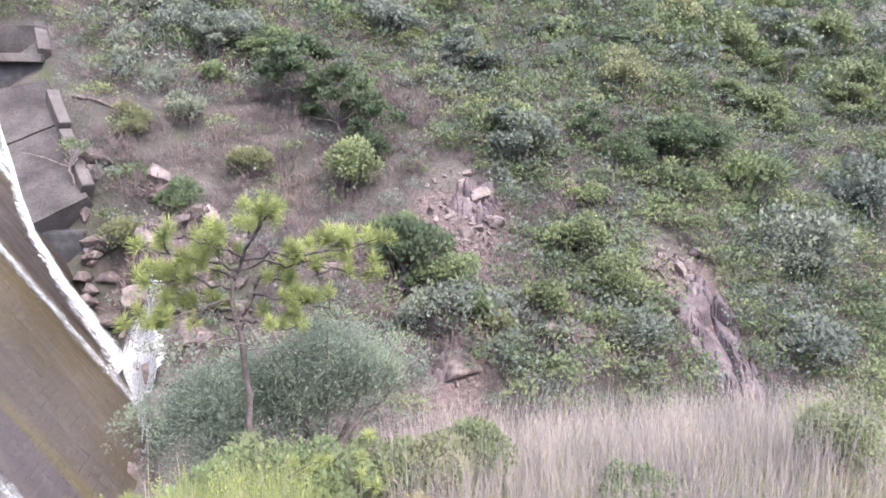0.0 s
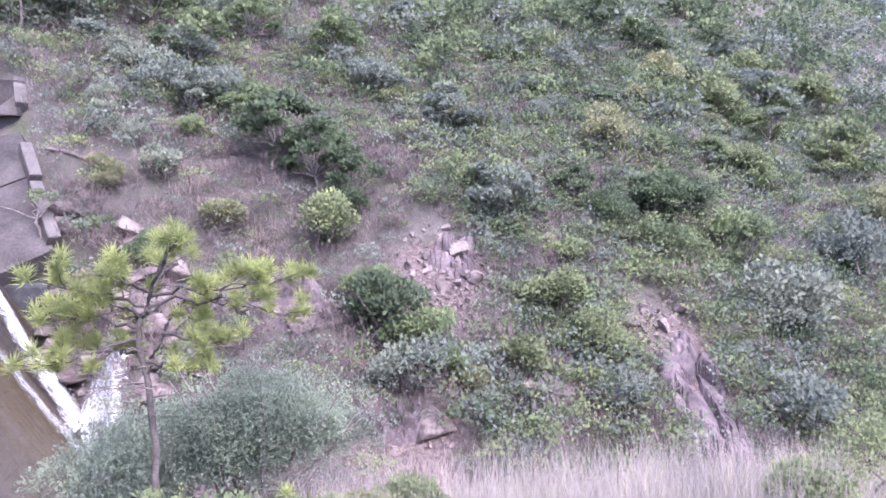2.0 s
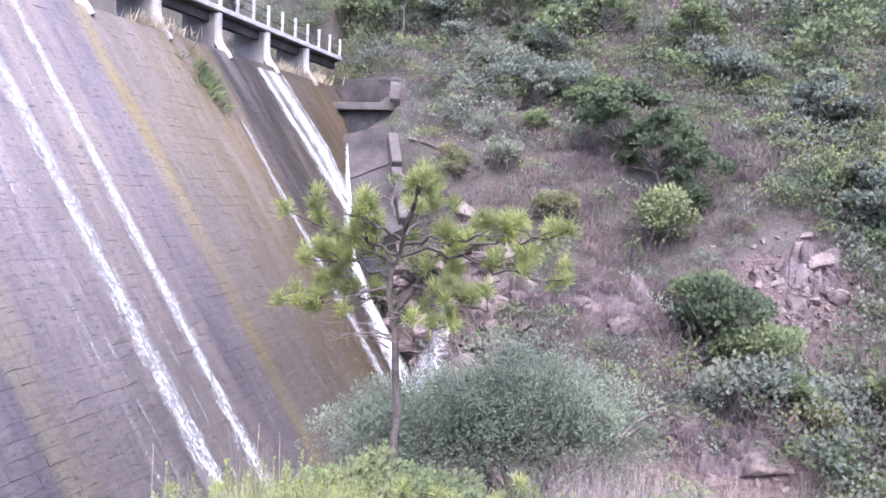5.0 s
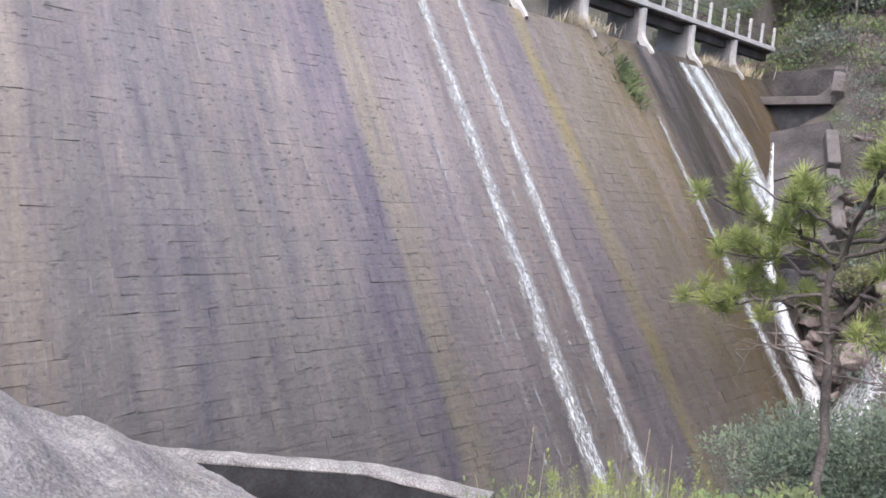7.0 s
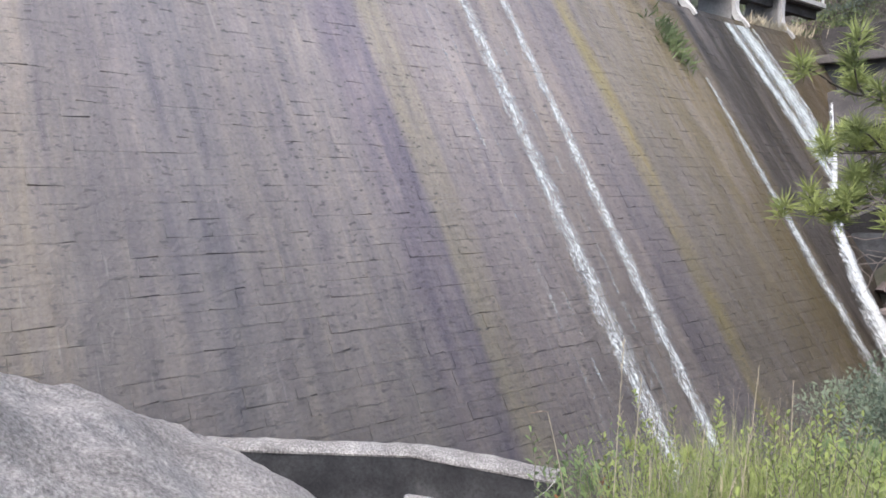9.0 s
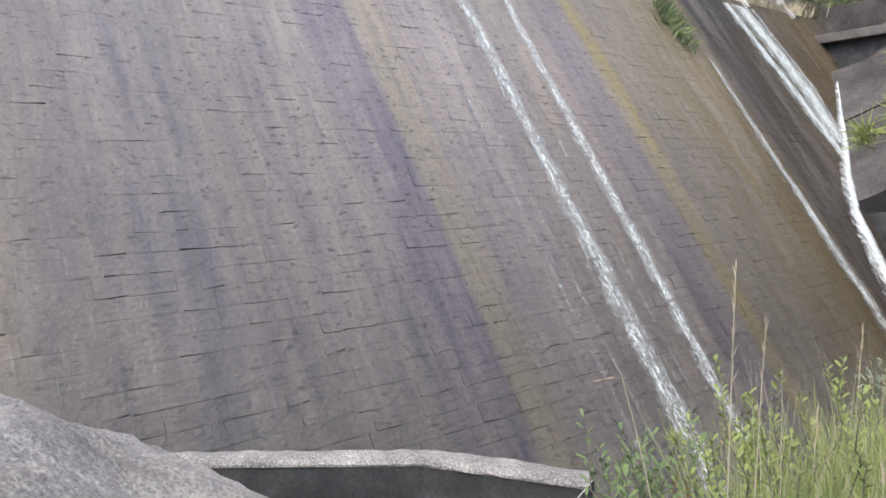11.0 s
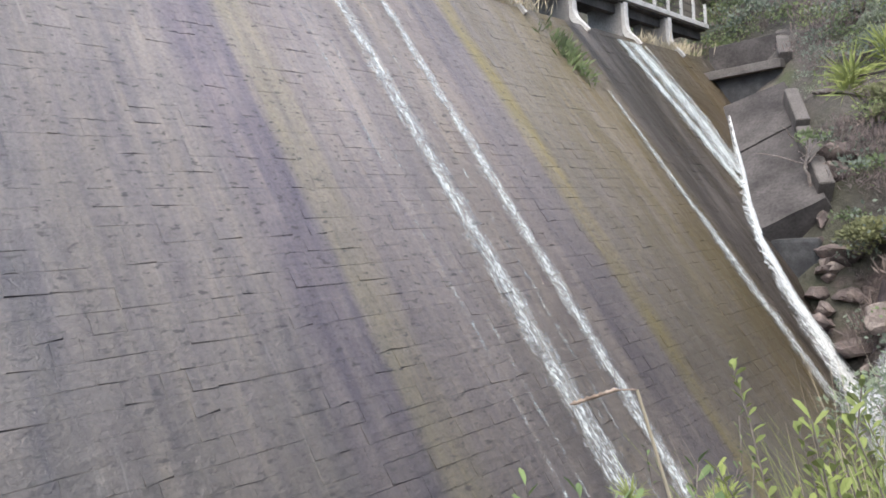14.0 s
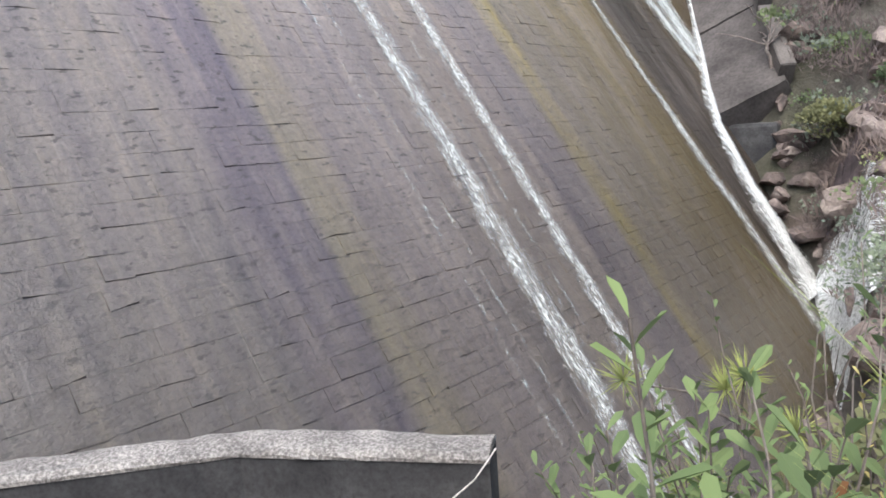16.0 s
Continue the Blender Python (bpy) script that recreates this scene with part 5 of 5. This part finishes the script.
# broad-leaved plants where the path comes down to the channel wall
for k, (x, y, top, ns, leaf) in enumerate(((-2.46, 7.08, -2.62, 4, .055), (-2.52, 7.2, -2.72, 4, .055), (-2.78, 7.36, -2.84, 4, .052), (-2.86, 7.5, -2.9, 4, .05), (-2.66, 7.3, -2.95, 5, .05), (-2.95, 7.62, -2.93, 5, .055), (-2.7, 7.55, -2.85, 5, .055), (-2.55, 7.5, -2.82, 4, .055))):
    leafy_plant(x, y, top + 3.98, ns + 1, "fresh", leaf * 1.2, 610 + k, "young plant with oval fresh green leaves", dens=17, low=0.5)
leafy_plant(-2.45, 7.3, 1.08, 5, "dead", .05, 640, "twig with drooping rusty dead leaves", dens=14, low=0.6)
leafy_plant(-2.55, 8.3, 1.05, 4, "orange", .035, 590, "twig with rusty orange dying leaves")


def pine_sapling(x, y, h, seed, label):
    rng = np.random.default_rng(seed)
    ob = tagged(new("pine_sapling"), label, "tree", "pine saplings on the bank")
    ob.location = (x, y, float(height(x, y)) - 0.05)
    g = [limb(rng, (0, 0, 0), (0.05, 0, h), 0.02, 0.008, 8, 0)]
    tips = [np.array([0.05, 0, h])]
    for k in range(6):
        t = rng.uniform(0.5, 0.9)
        b = np.array([rng.normal() * .35, rng.normal() * .35, h * t + 0.15])
        g.append(limb(rng, (0, 0, h * t), b, 0.01, 0.005, 5))
        tips.append(b)
    part("stem", join_grids("stem", g), M_BARK, ob)
    for p in tips:
        d = unit(rng.normal(size=(90, 3)) + (0, 0, 0.8))
        part("needle_tuft", quads_mesh("needle_tuft", leaf_quads(rng, np.repeat(p[None], 90, 0) - d * 0.02, d, rng.uniform(.14, .24, 90), 0.0045)), GREENS["needle"], ob)


pine_sapling(-3.6, 10.1, 2.4, 1, "young pine sapling with bright needle tufts")
pine_sapling(-2.9, 10.3, 2.2, 2, "young pine sapling on the bank edge")
pine_sapling(0.4, 9.0, 1.2, 3, "young pine sapling in the grass")
pine_sapling(-0.5, 8.8, 1.2, 4, "young pine sapling in the grass")

# grass tuft growing out of the dam face
rng = np.random.default_rng(9)
n = 260
c = on_dam(26.7 + rng.normal(size=n) * 0.3, v_of(3.9) + rng.normal(size=n) * 0.6, 0.0)
d = unit(rng.normal(size=(n, 3)) * 0.5 + NRM * 0.6 + (0, 0, 0.3))
tagged(part("grass_tuft", quads_mesh("grass_tuft", leaf_quads(rng, c, d, rng.uniform(.3, .7, n), 0.03)), GREENS["mid"]), "green grass tuft rooted in the dam face", "grass")
for a, sp, cnt in ((25.5, 1.2, 420), (37.8, 1.4, 420), (34.8, 0.7, 160)):
    yy = a + rng.normal(size=cnt) * sp * 0.6
    c = np.stack([np.full(cnt, -17.7) + rng.normal(size=cnt) * 0.35, yy, np.full(cnt, 5.7)], -1)
    d = unit(rng.normal(size=(cnt, 3)) * 0.4 + (0.2, 0, 0.9))
    tagged(part("lip_grass", quads_mesh("lip_grass", leaf_quads(rng, c, d, rng.uniform(.3, .8, cnt), 0.025)), GREENS["straw"]), "dry tan grass along the dam lip between piers", "grass")

# ---- dam masonry, block by block ----
COURSE, LENGTHS = 0.352, (0.36, 0.44, 0.53)
rngb = np.random.default_rng(12)


def block_points(w, seed, style):
    """One rough-faced block, face up: an outer rim and a proud, slightly tilted face. Eight points."""
    r = np.random.default_rng(seed)
    h, g = COURSE, (0.0004, 0.0006, 0.0018)[style]
    i = g + (0.001, 0.0015, 0.003)[style]
    e = 0.25 * g
    rim = np.array([(-w / 2 + e, -h / 2 + g, -.03), (w / 2 - e, -h / 2 + g, -.03), (w / 2 - e, h / 2 - g, -.03), (-w / 2 + e, h / 2 - g, -.03)])
    j = 0.45 * i
    face = np.array([(-w / 2 + j, -h / 2 + i, 0), (w / 2 - j, -h / 2 + i, 0), (w / 2 - j, h / 2 - i, 0), (-w / 2 + j, h / 2 - i, 0)])
    rim[:, 2] -= 0.02
    face[:, 2] += r.uniform(-.003, .004, 4)
    if style == 1:
        # an open bed joint below the block, often along part of it only
        slot = r.uniform(.010, .020) * np.array([1.0, r.choice([-1.0, -0.5, 0.1])])[::r.choice([-1, 1])]
        rim[2:, 1] -= slot
        face[2:, 1] -= slot
        face[2:, 2] += r.uniform(0, .014)
    wear = (.0015, .008, .0085)[style]
    face[:, :2] += r.uniform(-wear, wear, (4, 2)) * (0.5, 1.0)
    rim[:, :2] += r.uniform(-wear, wear, (4, 2)) * (0.2, 0.6)
    return np.concatenate([rim, face])


BFACES = np.array([(4, 5, 6, 7), (0, 1, 5, 4), (1, 2, 6, 5), (2, 3, 7, 6), (3, 0, 4, 7)])
FORMS = [(w, [block_points(w, 50 * j + k, (0, 0, 0, 0, 1, 1, 1, 1, 2, 2, 2, 2)[k]) for k in range(12)]) for j, w in enumerate(LENGTHS)]
BASIS = np.stack([np.array([0, 1.0, 0]), DOWN, NRM], 1)
near_blocks, far_quads = [], []
for c in range(int(v_of(-11) / COURSE)):
    v = (c + 0.5) * COURSE
    y = -2.0 - rngb.uniform(0, 0.4)
    z = CREST - v / math.hypot(1, LEAN)
    y_end = np.interp(z, (-10, -7.5, -5.2, -2.1, 0, 2.2, 5.1, 6), (27.6, 29.4, 29.8, 32.0, 34.8, 37.3, 40.2, 41))
    while y < y_end:
        j = int(rngb.integers(0, 3))
        w, forms = FORMS[j]
        style = rngb.choice(3, p=(0.38, 0.32, 0.30) if z < -4.4 else (0.68, 0.22, 0.10) if z < -2.6 else (0.82, 0.17, 0.01) if z < 1.5 else (0.90, 0.10, 0.0))
        k = int(style) * 4 + int(rngb.integers(0, 4))
        lift = rngb.uniform(-0.002, 0.003) + (0.007 if rngb.random() < 0.06 else 0)
        if 7.0 < y < 11.6 and -5.6 < z < -2.1 and len(near_blocks) < 300:
            near_blocks.append((j, k, y + w / 2, v, lift))
        else:
            p = on_dam(y + w / 2, v, lift) + forms[k] @ BASIS.T
            far_quads.append(p[BFACES])
        y += w
# joined blocks share corners inside each block, so that each is one island
fq = np.concatenate(far_quads)
nb = len(far_quads)
me = bpy.data.meshes.new("masonry")
pts = np.concatenate([np.concatenate([q[1, :2], q[3, :2], q[0]]) for q in far_quads])
idx = (np.arange(nb)[:, None, None] * 8 + BFACES[None]).reshape(-1, 4)
me.from_pydata(pts.tolist(), [], idx.tolist())
me.update()
ob = part("masonry", me, M_BLOCK, dam, "coursed rough-faced stone blocks")
ob["kind"] = "stuff"
block_mes = {}
for j, k, y, v, lift in near_blocks:
    if (j, k) not in block_mes:
        m = bpy.data.meshes.new("block")
        m.from_pydata(FORMS[j][1][k].tolist(), [], BFACES.tolist())
        m.update()
        block_mes[j, k] = m
    b = part("block", block_mes[j, k], M_BLOCK, dam)
    at = on_dam(np.array(y), np.array(v), np.array(lift))
    b.matrix_basis = Matrix.Translation(at) @ Matrix([list(r) for r in BASIS]).to_4x4()
